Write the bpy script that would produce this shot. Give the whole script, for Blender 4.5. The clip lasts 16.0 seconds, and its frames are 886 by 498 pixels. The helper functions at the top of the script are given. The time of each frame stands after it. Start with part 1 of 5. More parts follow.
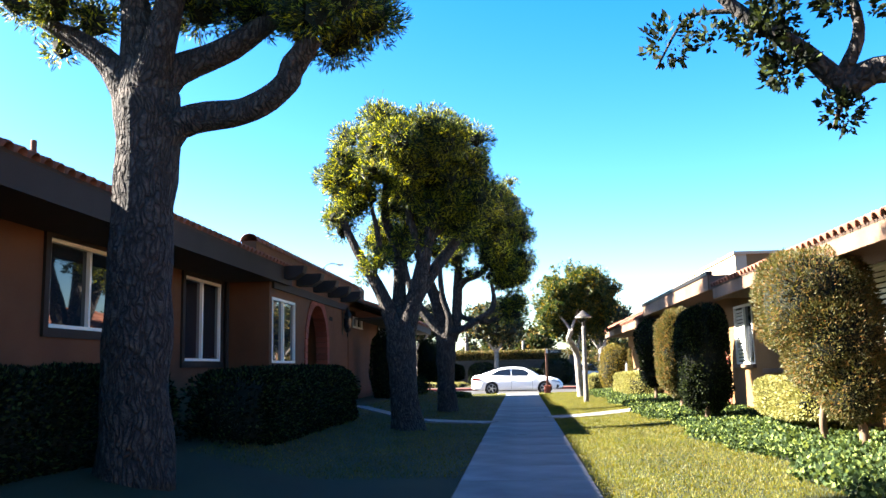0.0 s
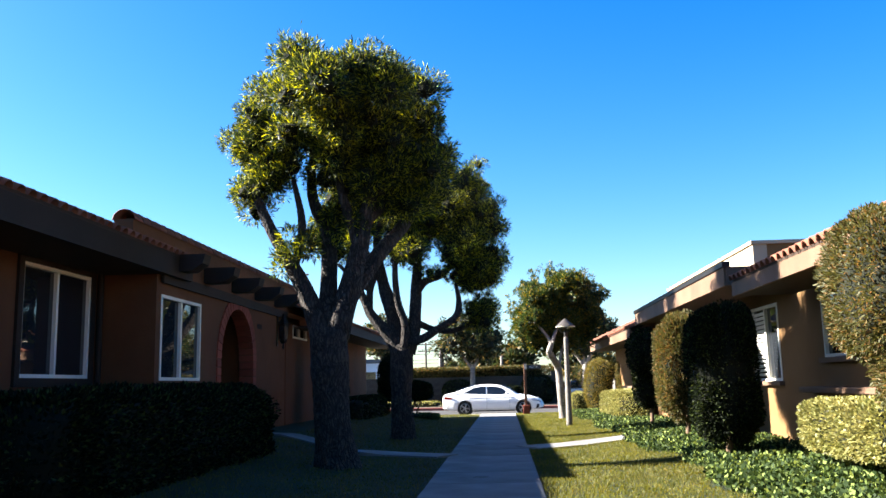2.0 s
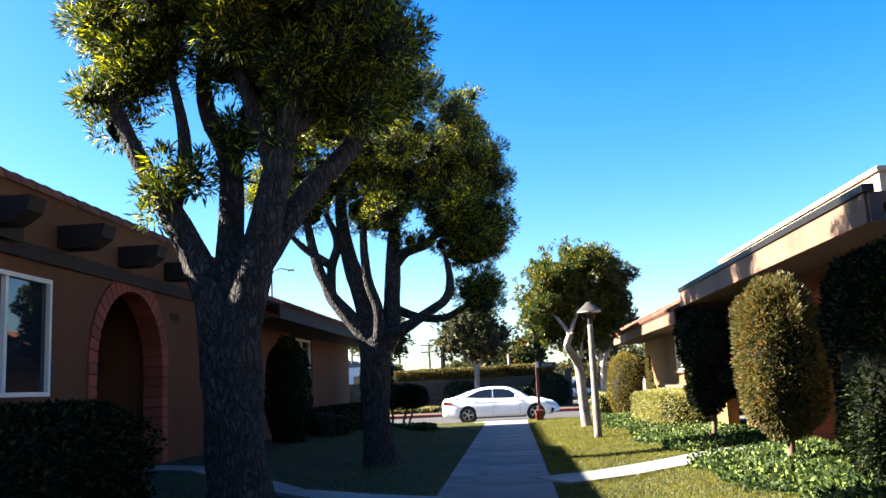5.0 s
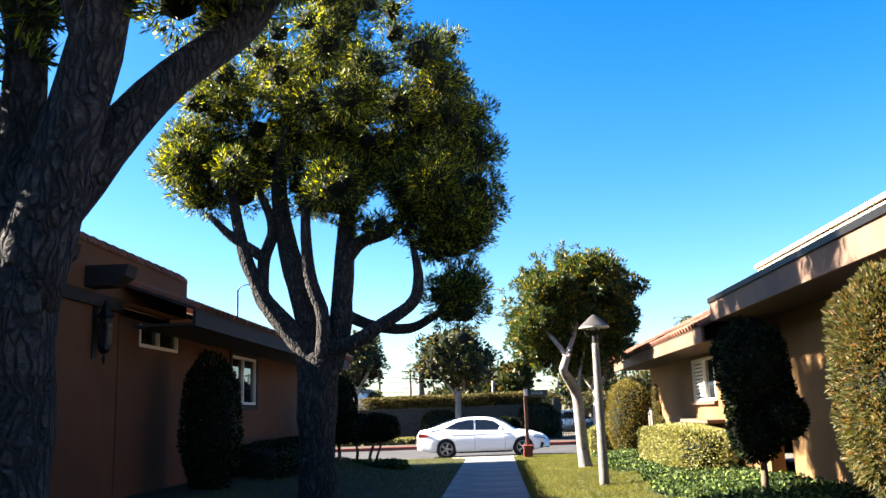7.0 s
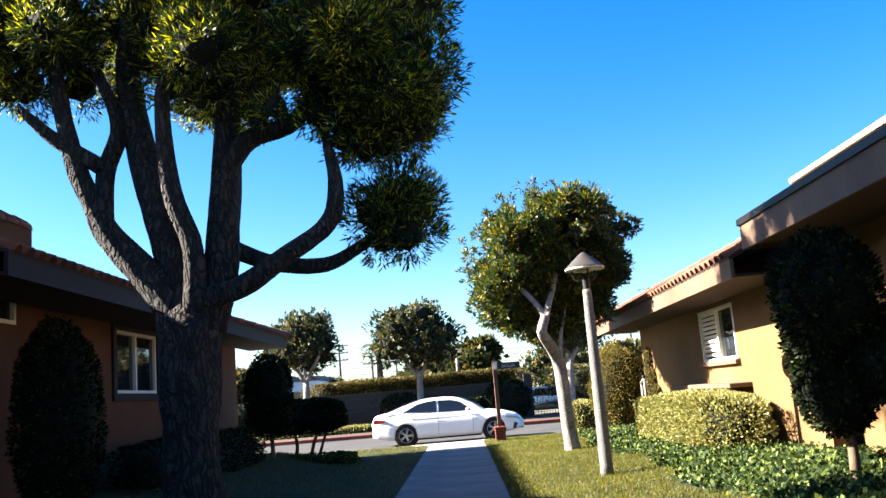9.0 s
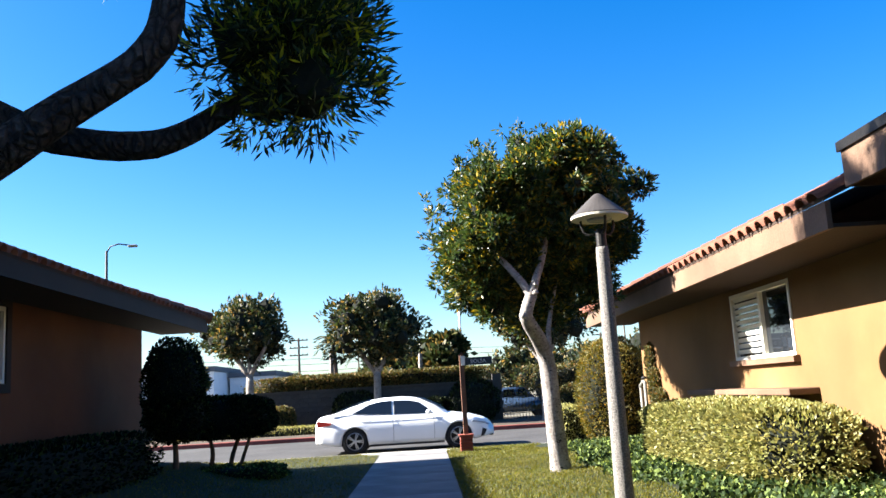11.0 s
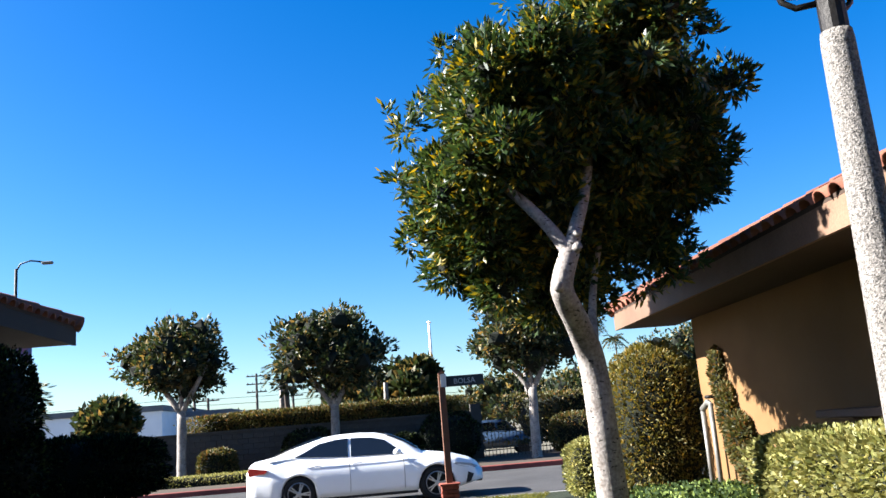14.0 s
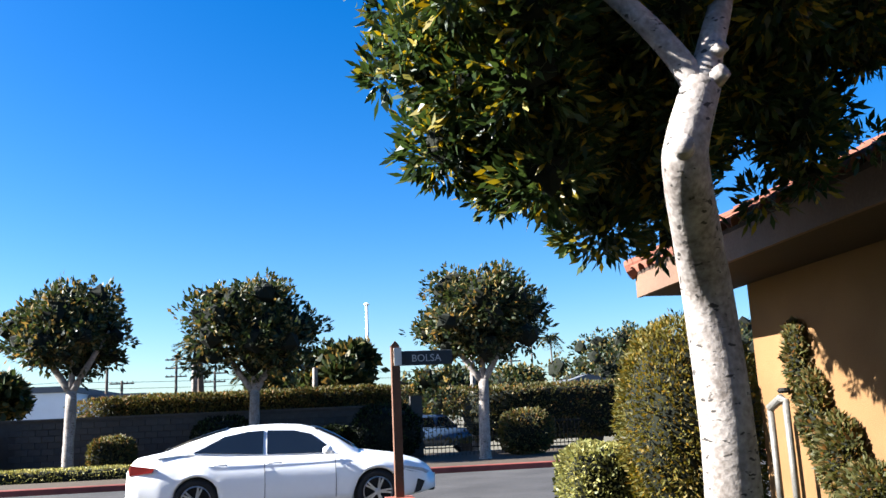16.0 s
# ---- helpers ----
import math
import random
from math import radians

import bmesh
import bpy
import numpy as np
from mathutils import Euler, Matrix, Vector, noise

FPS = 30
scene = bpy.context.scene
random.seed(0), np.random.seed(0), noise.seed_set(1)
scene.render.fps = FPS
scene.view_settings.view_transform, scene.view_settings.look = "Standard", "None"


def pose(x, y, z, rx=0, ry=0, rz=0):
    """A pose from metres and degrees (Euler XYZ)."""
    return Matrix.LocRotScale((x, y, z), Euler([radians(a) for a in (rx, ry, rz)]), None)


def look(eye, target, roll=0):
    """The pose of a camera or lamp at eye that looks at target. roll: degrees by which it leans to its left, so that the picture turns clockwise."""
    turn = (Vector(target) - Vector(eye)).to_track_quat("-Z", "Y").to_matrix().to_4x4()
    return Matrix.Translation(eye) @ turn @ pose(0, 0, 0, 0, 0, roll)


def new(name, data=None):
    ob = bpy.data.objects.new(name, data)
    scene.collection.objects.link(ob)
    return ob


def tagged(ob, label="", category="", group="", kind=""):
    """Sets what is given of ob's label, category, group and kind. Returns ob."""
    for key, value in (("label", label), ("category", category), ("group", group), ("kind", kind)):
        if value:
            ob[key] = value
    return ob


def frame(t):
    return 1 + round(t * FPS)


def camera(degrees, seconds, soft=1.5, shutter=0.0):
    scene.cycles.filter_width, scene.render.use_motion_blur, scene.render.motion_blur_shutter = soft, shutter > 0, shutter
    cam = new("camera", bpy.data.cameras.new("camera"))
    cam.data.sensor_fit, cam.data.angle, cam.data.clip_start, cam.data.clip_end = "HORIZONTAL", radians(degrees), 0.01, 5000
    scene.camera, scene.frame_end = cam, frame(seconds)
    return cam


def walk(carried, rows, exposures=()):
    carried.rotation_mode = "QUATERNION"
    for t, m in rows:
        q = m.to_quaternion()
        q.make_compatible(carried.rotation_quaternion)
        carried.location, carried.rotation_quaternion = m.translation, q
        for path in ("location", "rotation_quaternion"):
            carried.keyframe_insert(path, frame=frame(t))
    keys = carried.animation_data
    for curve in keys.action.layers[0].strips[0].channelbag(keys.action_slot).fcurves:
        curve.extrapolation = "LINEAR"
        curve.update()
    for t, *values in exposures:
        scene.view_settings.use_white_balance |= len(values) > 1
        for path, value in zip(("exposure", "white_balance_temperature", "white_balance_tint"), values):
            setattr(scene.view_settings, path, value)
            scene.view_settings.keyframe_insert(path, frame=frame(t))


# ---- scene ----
cam = camera(55.0, 16.0)
PATH = [
    (0, (0.14, -2.765, 1.359), (-0.034, -0.792, 1.636), -1.2),
    (0.5, (0.202, -1.603, 1.452), (0.112, 0.373, 1.743), -1.0),
    (1, (0.261, -0.507, 1.523), (0.155, 1.485, 1.673), -1.4),
    (1.5, (0.325, 0.579, 1.484), (0.198, 2.562, 1.71), -3.0),
    (2, (0.484, 1.649, 1.369), (0.35, 3.619, 1.684), -1.3),
    (2.5, (0.512, 2.775, 1.361), (0.388, 4.743, 1.693), -0.5),
    (3, (0.365, 3.9, 1.384), (0.311, 5.868, 1.735), -0.7),
    (3.2, (0.31, 4.313, 1.358), (0.243, 6.282, 1.704), -0.9),
    (5.3, (0.461, 8.037, 1.453), (0.316, 10.006, 1.772), -2.8),
    (5.5, (0.46, 8.494, 1.462), (0.386, 10.466, 1.787), -4.2),
    (6, (0.419, 9.521, 1.438), (0.415, 11.5, 1.727), -2.7),
    (6.5, (0.461, 10.541, 1.421), (0.461, 12.524, 1.686), -3.0),
    (7, (0.414, 11.478, 1.496), (0.307, 13.439, 1.876), -2.0),
    (7.5, (0.361, 12.51, 1.441), (0.235, 14.486, 1.724), -3.2),
    (7.8, (0.487, 13.093, 1.37), (0.366, 15.06, 1.714), -4.7),
    (8, (0.443, 13.543, 1.383), (0.343, 15.528, 1.614), -4.2),
    (8.5, (0.413, 14.627, 1.367), (0.408, 16.61, 1.628), -5.7),
    (9, (0.429, 15.73, 1.36), (0.413, 17.701, 1.7), -4.8),
    (9.5, (0.455, 16.747, 1.342), (0.515, 18.718, 1.674), -4.5),
    (9.7, (0.473, 17.137, 1.346), (0.525, 19.108, 1.68), -3.2),
    (11.8, (0.54, 21.54, 1.437), (0.615, 23.511, 1.766), -4.2),
    (12, (0.522, 21.932, 1.522), (0.614, 23.912, 1.784), -5.4),
    (12.5, (0.565, 22.758, 1.471), (0.626, 24.731, 1.789), -4.6),
    (13, (0.548, 23.639, 1.44), (0.713, 25.591, 1.843), -5.5),
    (13.5, (0.564, 24.549, 1.428), (0.654, 26.499, 1.863), -4.3),
    (14, (0.531, 25.394, 1.321), (0.675, 27.347, 1.729), -4.7),
    (14.5, (0.452, 26.359, 1.266), (0.587, 28.3, 1.729), -3.5),
    (15, (0.464, 27.395, 1.29), (0.723, 29.346, 1.647), -3.8),
    (15.5, (0.399, 28.368, 1.28), (0.639, 30.314, 1.671), -4.9),
    (16, (0.45, 29.375, 1.324), (0.744, 31.315, 1.712), -2.6),
]
walk(cam, [(t, look(eye, target, roll)) for t, eye, target, roll in PATH],
     [(0.0, 3.75, 6500, 10), (0.5, 3.34, 6400, 10), (1.0, 3.1, 6300, 10), (1.5, 3.02, 6300, 10), (5.5, 3.25, 6500, 10), (9.5, 3.15, 6400, 10), (12.0, 2.69, 5950, 10), (16.0, 2.56, 5850, 10)])

# ---- world and sun ----
SUN_UP, SUN_AHEAD = 31.4, 4.0      # degrees: height, and how far ahead of the left side
world = bpy.data.worlds.new("sky")
scene.world = world
world.use_nodes = True
wn = world.node_tree.nodes
sky = wn.new("ShaderNodeTexSky")
sky.sky_type = 'NISHITA'
sky.sun_disc = False
sky.sun_elevation = radians(SUN_UP)
sky.sun_rotation = radians(-90 + SUN_AHEAD)
sky.air_density, sky.dust_density, sky.ozone_density = 1.0, 0.8, 3.2
wn["Background"].inputs["Strength"].default_value = 0.037
deep = wn.new("ShaderNodeHueSaturation")
deep.inputs["Saturation"].default_value, deep.inputs["Hue"].default_value = 1.43, 0.507
world.node_tree.links.new(sky.outputs[0], deep.inputs["Color"])
world.node_tree.links.new(deep.outputs[0], wn["Background"].inputs["Color"])
sun = new("sun", bpy.data.lights.new("sun", 'SUN'))
sun.data.energy, sun.data.angle, sun.data.color = 5.0, radians(0.53), (1.0, 0.93, 0.82)
sun_from = Vector((-math.cos(radians(SUN_AHEAD)), math.sin(radians(SUN_AHEAD)), math.tan(radians(SUN_UP))))
sun.matrix_world = look(sun_from * 40, (0, 0, 0))


# ---- materials ----
def material(name, a, b, rough=0.8, scale=6.0, bump=0.3, fine=60.0, metal=0.0, vary=0.0, island=False, c=None, stain=0.0, leafy=0.0, spec=0.3, height=0.01):
    """Two colours mixed by noise at two scales, with relief; vary: change from piece to piece."""
    m = bpy.data.materials.new(name)
    m.use_nodes = True
    n, l = m.node_tree.nodes, m.node_tree.links
    p = n["Principled BSDF"]
    p.inputs["Roughness"].default_value, p.inputs["Metallic"].default_value = rough, metal
    p.inputs["Specular IOR Level"].default_value = spec
    tc = n.new("ShaderNodeTexCoord")
    big, small = n.new("ShaderNodeTexNoise"), n.new("ShaderNodeTexNoise")
    big.inputs["Scale"].default_value, small.inputs["Scale"].default_value = scale, fine
    big.inputs["Detail"].default_value = small.inputs["Detail"].default_value = 5.0
    for t in (big, small):
        l.new(tc.outputs["Object"], t.inputs["Vector"])
    add = n.new("ShaderNodeMath")
    add.operation = 'ADD'
    l.new(big.outputs["Fac"], add.inputs[0])
    l.new(small.outputs["Fac"], add.inputs[1])
    ramp = n.new("ShaderNodeValToRGB")
    half = n.new("ShaderNodeMath")
    half.operation = 'MULTIPLY'
    half.inputs[1].default_value = 0.5
    l.new(add.outputs[0], half.inputs[0])
    l.new(half.outputs[0], ramp.inputs[0])
    ramp.color_ramp.elements[0].position, ramp.color_ramp.elements[1].position = 0.36, 0.64
    ramp.color_ramp.elements[0].color, ramp.color_ramp.elements[1].color = (*a, 1), (*b, 1)
    col = ramp.outputs[0]
    if vary:
        src = n.new("ShaderNodeNewGeometry").outputs["Random Per Island"] if island else n.new("ShaderNodeObjectInfo").outputs["Random"]
        if c is not None:
            r2 = n.new("ShaderNodeValToRGB")
            r2.color_ramp.elements[0].position, r2.color_ramp.elements[1].position = 1.0 - vary, 1.0
            r2.color_ramp.elements[0].color, r2.color_ramp.elements[1].color = (0, 0, 0, 1), (1, 1, 1, 1)
            l.new(src, r2.inputs[0])
            mix = n.new("ShaderNodeMix")
            mix.data_type = 'RGBA'
            l.new(r2.outputs[0], mix.inputs[0])
            l.new(col, mix.inputs[6])
            mix.inputs[7].default_value = (*c, 1)
            col = mix.outputs[2]
        hsv = n.new("ShaderNodeHueSaturation")
        mr = n.new("ShaderNodeMapRange")
        mr.inputs[3].default_value, mr.inputs[4].default_value = 1 - min(vary, 0.4), 1 + min(vary, 0.4)
        l.new(src, mr.inputs[0])
        l.new(mr.outputs[0], hsv.inputs["Value"])
        l.new(col, hsv.inputs["Color"])
        col = hsv.outputs[0]
    if stain:
        st = n.new("ShaderNodeTexNoise")
        st.inputs["Scale"].default_value, st.inputs["Detail"].default_value = 0.7, 8.0
        l.new(tc.outputs["Object"], st.inputs["Vector"])
        r3 = n.new("ShaderNodeMapRange")
        r3.inputs[1].default_value, r3.inputs[2].default_value, r3.inputs[3].default_value, r3.inputs[4].default_value = 0.35, 0.7, 1 - stain, 1 + stain * 0.4
        l.new(st.outputs["Fac"], r3.inputs[0])
        h2 = n.new("ShaderNodeHueSaturation")
        l.new(r3.outputs[0], h2.inputs["Value"])
        l.new(col, h2.inputs["Color"])
        col = h2.outputs[0]
    l.new(col, p.inputs["Base Color"])
    if bump:
        bp = n.new("ShaderNodeBump")
        bp.inputs["Strength"].default_value, bp.inputs["Distance"].default_value = bump, height
        l.new(add.outputs[0], bp.inputs["Height"])
        l.new(bp.outputs[0], p.inputs["Normal"])
    if leafy:
        tr = n.new("ShaderNodeBsdfTranslucent")
        h3 = n.new("ShaderNodeHueSaturation")
        h3.inputs["Value"].default_value, h3.inputs["Saturation"].default_value, h3.inputs["Hue"].default_value = 1.7, 1.1, 0.48
        l.new(col, h3.inputs["Color"])
        l.new(h3.outputs[0], tr.inputs["Color"])
        ms = n.new("ShaderNodeMixShader")
        ms.inputs[0].default_value = leafy
        l.new(p.outputs[0], ms.inputs[1])
        l.new(tr.outputs[0], ms.inputs[2])
        l.new(ms.outputs[0], n["Material Output"].inputs["Surface"])
    return m


def fissured(m, scale=(9, 9, 1.6), depth=0.03):
    """Adds long upright fissures to a bark material."""
    n, l = m.node_tree.nodes, m.node_tree.links
    p = n["Principled BSDF"]
    tc, mp, vo = n.new("ShaderNodeTexCoord"), n.new("ShaderNodeMapping"), n.new("ShaderNodeTexVoronoi")
    mp.inputs["Scale"].default_value = scale
    vo.feature = 'DISTANCE_TO_EDGE'
    vo.inputs["Scale"].default_value = 2.2
    wob = n.new("ShaderNodeTexNoise")
    wob.inputs["Scale"].default_value = 3.0
    mixv = n.new("ShaderNodeVectorMath")
    mixv.operation = 'MULTIPLY_ADD'
    mixv.inputs[1].default_value = (0.25, 0.25, 0.25)
    l.new(tc.outputs["Object"], wob.inputs["Vector"])
    l.new(wob.outputs["Color"], mixv.inputs[0])
    l.new(tc.outputs["Object"], mixv.inputs[2])
    l.new(mixv.outputs[0], mp.inputs["Vector"])
    l.new(mp.outputs[0], vo.inputs["Vector"])
    r = n.new("ShaderNodeMapRange")
    r.inputs[1].default_value, r.inputs[2].default_value, r.inputs[3].default_value, r.inputs[4].default_value = 0.0, 0.22, 0.0, 1.0
    l.new(vo.outputs["Distance"], r.inputs[0])
    old = p.inputs["Base Color"].links[0].from_socket
    dark = n.new("ShaderNodeMix")
    dark.data_type = 'RGBA'
    dark.inputs[6].default_value = (0.022, 0.018, 0.016, 1)
    l.new(r.outputs[0], dark.inputs[0])
    l.new(old, dark.inputs[7])
    l.new(dark.outputs[2], p.inputs["Base Color"])
    b = n.new("ShaderNodeBump")
    b.inputs["Strength"].default_value, b.inputs["Distance"].default_value = 1.0, depth
    l.new(r.outputs[0], b.inputs["Height"])
    l.new(p.inputs["Normal"].links[0].from_socket, b.inputs["Normal"])
    l.new(b.outputs[0], p.inputs["Normal"])


def glass(name, tint, rough=0.02):
    m = material(name, tint, tuple(v * 1.3 for v in tint), rough, 2.0, 0.0, spec=0.8)
    return m


M = dict(
    # ochre of the left house, darkened so its shade sits in the colour
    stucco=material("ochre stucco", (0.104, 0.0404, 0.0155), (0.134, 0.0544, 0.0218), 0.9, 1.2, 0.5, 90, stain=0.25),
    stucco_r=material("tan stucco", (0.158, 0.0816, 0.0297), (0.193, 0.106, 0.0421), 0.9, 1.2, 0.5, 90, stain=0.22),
    parapet=material("cream parapet paint", (0.384, 0.301, 0.205), (0.435, 0.352, 0.256), 0.85, 1.5, 0.3, 80, stain=0.2),
    # trim colour; also stands in for shaded fascia on the left house
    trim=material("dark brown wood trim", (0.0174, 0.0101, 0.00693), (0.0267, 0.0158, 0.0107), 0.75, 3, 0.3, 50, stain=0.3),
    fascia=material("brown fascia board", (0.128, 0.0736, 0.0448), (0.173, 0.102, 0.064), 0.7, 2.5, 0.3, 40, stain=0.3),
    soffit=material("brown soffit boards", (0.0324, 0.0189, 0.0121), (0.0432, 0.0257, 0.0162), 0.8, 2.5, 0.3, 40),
    tile=material("terracotta barrel tile", (0.15, 0.051, 0.03), (0.204, 0.078, 0.045), 0.85, 5, 0.4, 60, vary=0.25, stain=0.25),
    tile_f=material("terracotta tile field", (0.15, 0.051, 0.03), (0.204, 0.078, 0.045), 0.85, 5, 0.4, 60, vary=0.25, island=True, stain=0.25),
    brick=material("painted red arch brick", (0.192, 0.0448, 0.0256), (0.243, 0.064, 0.0384), 0.85, 6, 0.4, 70, vary=0.2),
    white=material("white window frame", (0.70, 0.66, 0.56), (0.78, 0.75, 0.66), 0.5, 3, 0.05, 40),
    glass=glass("dark window glass", (0.012, 0.014, 0.017)),
    blind=material("white shutter blades", (0.62, 0.60, 0.55), (0.70, 0.68, 0.62), 0.6, 3, 0.05, 40),
    door=material("dark wooden door", (0.024, 0.0128, 0.008), (0.04, 0.0224, 0.0144), 0.5, 3, 0.3, 40),
    iron=material("black iron", (0.0096, 0.0088, 0.008), (0.02, 0.0176, 0.016), 0.5, 8, 0.2, 60, metal=0.5),
    concrete=material("pale walkway concrete", (0.173, 0.166, 0.16), (0.224, 0.218, 0.208), 0.9, 1.5, 0.3, 120, vary=0.14, stain=0.42),
    kerb=material("pale gutter concrete", (0.264, 0.246, 0.222), (0.324, 0.306, 0.282), 0.9, 1.5, 0.3, 120, stain=0.2),
    red=material("red kerb paint", (0.16, 0.036, 0.028), (0.208, 0.056, 0.04), 0.7, 4, 0.2, 60, stain=0.35),
    asphalt=material("worn asphalt", (0.036, 0.0336, 0.0326), (0.0552, 0.0518, 0.0499), 0.9, 0.8, 0.4, 150, stain=0.3),
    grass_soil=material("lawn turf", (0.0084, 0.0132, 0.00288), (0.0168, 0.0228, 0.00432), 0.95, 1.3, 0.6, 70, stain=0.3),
    grass=material("grass blades", (0.062, 0.074, 0.006), (0.105, 0.105, 0.010), 0.6, 0.8, 0.0, 5, vary=0.3, island=True, c=(0.15, 0.12, 0.025), leafy=0.35, stain=0.25),
    soil=material("dry earth far ground", (0.08, 0.072, 0.048), (0.12, 0.104, 0.072), 0.95, 0.4, 0.3, 20),
    bark=material("grey fissured bark", (0.0297, 0.0243, 0.0216), (0.092, 0.0756, 0.0648), 0.95, 9, 1.0, 34, height=0.05),
    pale_bark=material("pale smooth bark", (0.145, 0.119, 0.101), (0.376, 0.336, 0.303), 0.85, 5, 0.35, 30, stain=0.2, height=0.02),
    twig=material("brown stems", (0.096, 0.06, 0.036), (0.144, 0.096, 0.06), 0.9, 8, 0.5, 60),
    leaf_pod=material("narrow dark green leaves", (0.0115, 0.0219, 0.00634), (0.0242, 0.0369, 0.00864), 0.5, 0.9, 0.0, 4, vary=0.3, island=True, c=(0.36, 0.37, 0.025), leafy=0.3, spec=0.2),
    leaf_oval=material("glossy oval leaves", (0.0165, 0.033, 0.009), (0.03375, 0.05625, 0.0135), 0.42, 0.9, 0.0, 4, vary=0.24, island=True, c=(0.23, 0.17, 0.014), leafy=0.3, spec=0.3),
    leaf_far=material("far tree leaves", (0.0141, 0.0243, 0.00768), (0.0288, 0.0397, 0.0115), 0.5, 0.7, 0.0, 4, vary=0.3, island=True, c=(0.16, 0.11, 0.03), leafy=0.25),
    # leaf green taken almost to black, so shade is part of the colour
    leaf_shade=material("shade-darkened leaves", (0.00265, 0.005, 0.00176), (0.00529, 0.00882, 0.00294), 0.7, 1.5, 0.0, 6, vary=0.3, island=True, c=(0.04, 0.055, 0.014), leafy=0.15, spec=0.1),
    leaf_bush=material("olive conifer sprays", (0.0448, 0.048, 0.0115), (0.0768, 0.0736, 0.0179), 0.6, 1.6, 0.0, 6, vary=0.35, island=True, c=(0.13, 0.075, 0.025), leafy=0.3),
    leaf_gold=material("golden conifer sprays", (0.06, 0.06, 0.0096), (0.114, 0.099, 0.0156), 0.6, 1.6, 0.0, 6, vary=0.35, island=True, c=(0.15, 0.10, 0.02), leafy=0.3),
    leaf_var=material("yellow variegated leaves", (0.12, 0.132, 0.03), (0.204, 0.192, 0.06), 0.5, 2, 0.0, 6, vary=0.4, island=True, c=(0.27, 0.25, 0.09), leafy=0.3),
    leaf_ivy=material("ivy ground cover leaves", (0.0141, 0.0288, 0.00768), (0.0288, 0.048, 0.0128), 0.65, 1.5, 0.0, 6, vary=0.35, island=True, c=(0.15, 0.19, 0.05), leafy=0.25, spec=0.12),
    # near-black filler: the shade inside crowns and shrubs, put into the colour
    core=material("inner shade filler", (0.004, 0.0056, 0.0024), (0.0088, 0.0104, 0.004), 0.95, 8, 0.5, 40),
    paint=material("white car paint", (0.72, 0.72, 0.72), (0.75, 0.75, 0.75), 0.22, 1, 0.0, 5, spec=0.5),
    car_glass=glass("tinted car glass", (0.008, 0.010, 0.012), 0.03),
    rubber=material("black rubber", (0.0096, 0.0096, 0.0096), (0.0176, 0.0176, 0.0176), 0.85, 8, 0.2, 60),
    alloy=material("grey alloy", (0.336, 0.336, 0.344), (0.416, 0.416, 0.424), 0.35, 5, 0.0, 30, metal=0.8),
    lamp_red=material("red lamp lens", (0.08, 0.0064, 0.0064), (0.128, 0.0096, 0.008), 0.2, 5, 0.0, 30),
    lamp_clear=material("clear lamp lens", (0.2, 0.224, 0.256), (0.36, 0.384, 0.416), 0.15, 12, 0.0, 60),
    black=material("black plastic", (0.0096, 0.0096, 0.0104), (0.016, 0.016, 0.0168), 0.5, 5, 0.1, 60),
    aggregate=material("exposed aggregate concrete", (0.045, 0.04, 0.036), (0.31, 0.28, 0.25), 0.9, 70, 0.9, 150, height=0.012),
    cap=material("grey painted metal cap", (0.035, 0.03, 0.027), (0.06, 0.052, 0.046), 0.6, 4, 0.1, 60, stain=0.3),
    opal=material("cream underside enamel", (0.44, 0.4, 0.32), (0.528, 0.488, 0.4), 0.5, 5, 0.1, 60, stain=0.25),
    sign_post=material("weathered wooden post", (0.104, 0.048, 0.028), (0.16, 0.08, 0.048), 0.85, 6, 0.5, 60),
    sign_blue=material("faded dark sign face", (0.028, 0.036, 0.04), (0.044, 0.052, 0.056), 0.6, 8, 0.1, 60),
    letter=material("pale sign lettering", (0.50, 0.50, 0.46), (0.60, 0.60, 0.56), 0.7, 8, 0.0, 60),
    block=material("grey block wall", (0.0538, 0.047, 0.0426), (0.0762, 0.0694, 0.0627), 0.92, 4, 0.5, 90, vary=0.12, stain=0.2),
    wall_white=material("white warehouse wall", (0.62, 0.63, 0.66), (0.70, 0.71, 0.74), 0.8, 1, 0.1, 40),
    roof_grey=material("dark flat roof edge", (0.08, 0.088, 0.104), (0.112, 0.12, 0.136), 0.8, 1, 0.1, 40),
    wood_pole=material("grey timber pole", (0.08, 0.06, 0.048), (0.12, 0.092, 0.072), 0.9, 6, 0.3, 60),
    banner=material("red and blue banner", (0.24, 0.056, 0.056), (0.08, 0.112, 0.224), 0.8, 2.2, 0.0, 9),
    galv=material("galvanised pipe", (0.102, 0.096, 0.0832), (0.192, 0.179, 0.16), 0.55, 12, 0.2, 60, metal=0.4),
    car_blue=material("dark blue car paint", (0.024, 0.04, 0.072), (0.032, 0.052, 0.088), 0.25, 1, 0.0, 5, spec=0.5),
    gravel=material("bare earth bed", (0.0403, 0.0286, 0.0185), (0.0638, 0.047, 0.0302), 0.95, 3, 0.6, 60),
)


fissured(M["bark"])


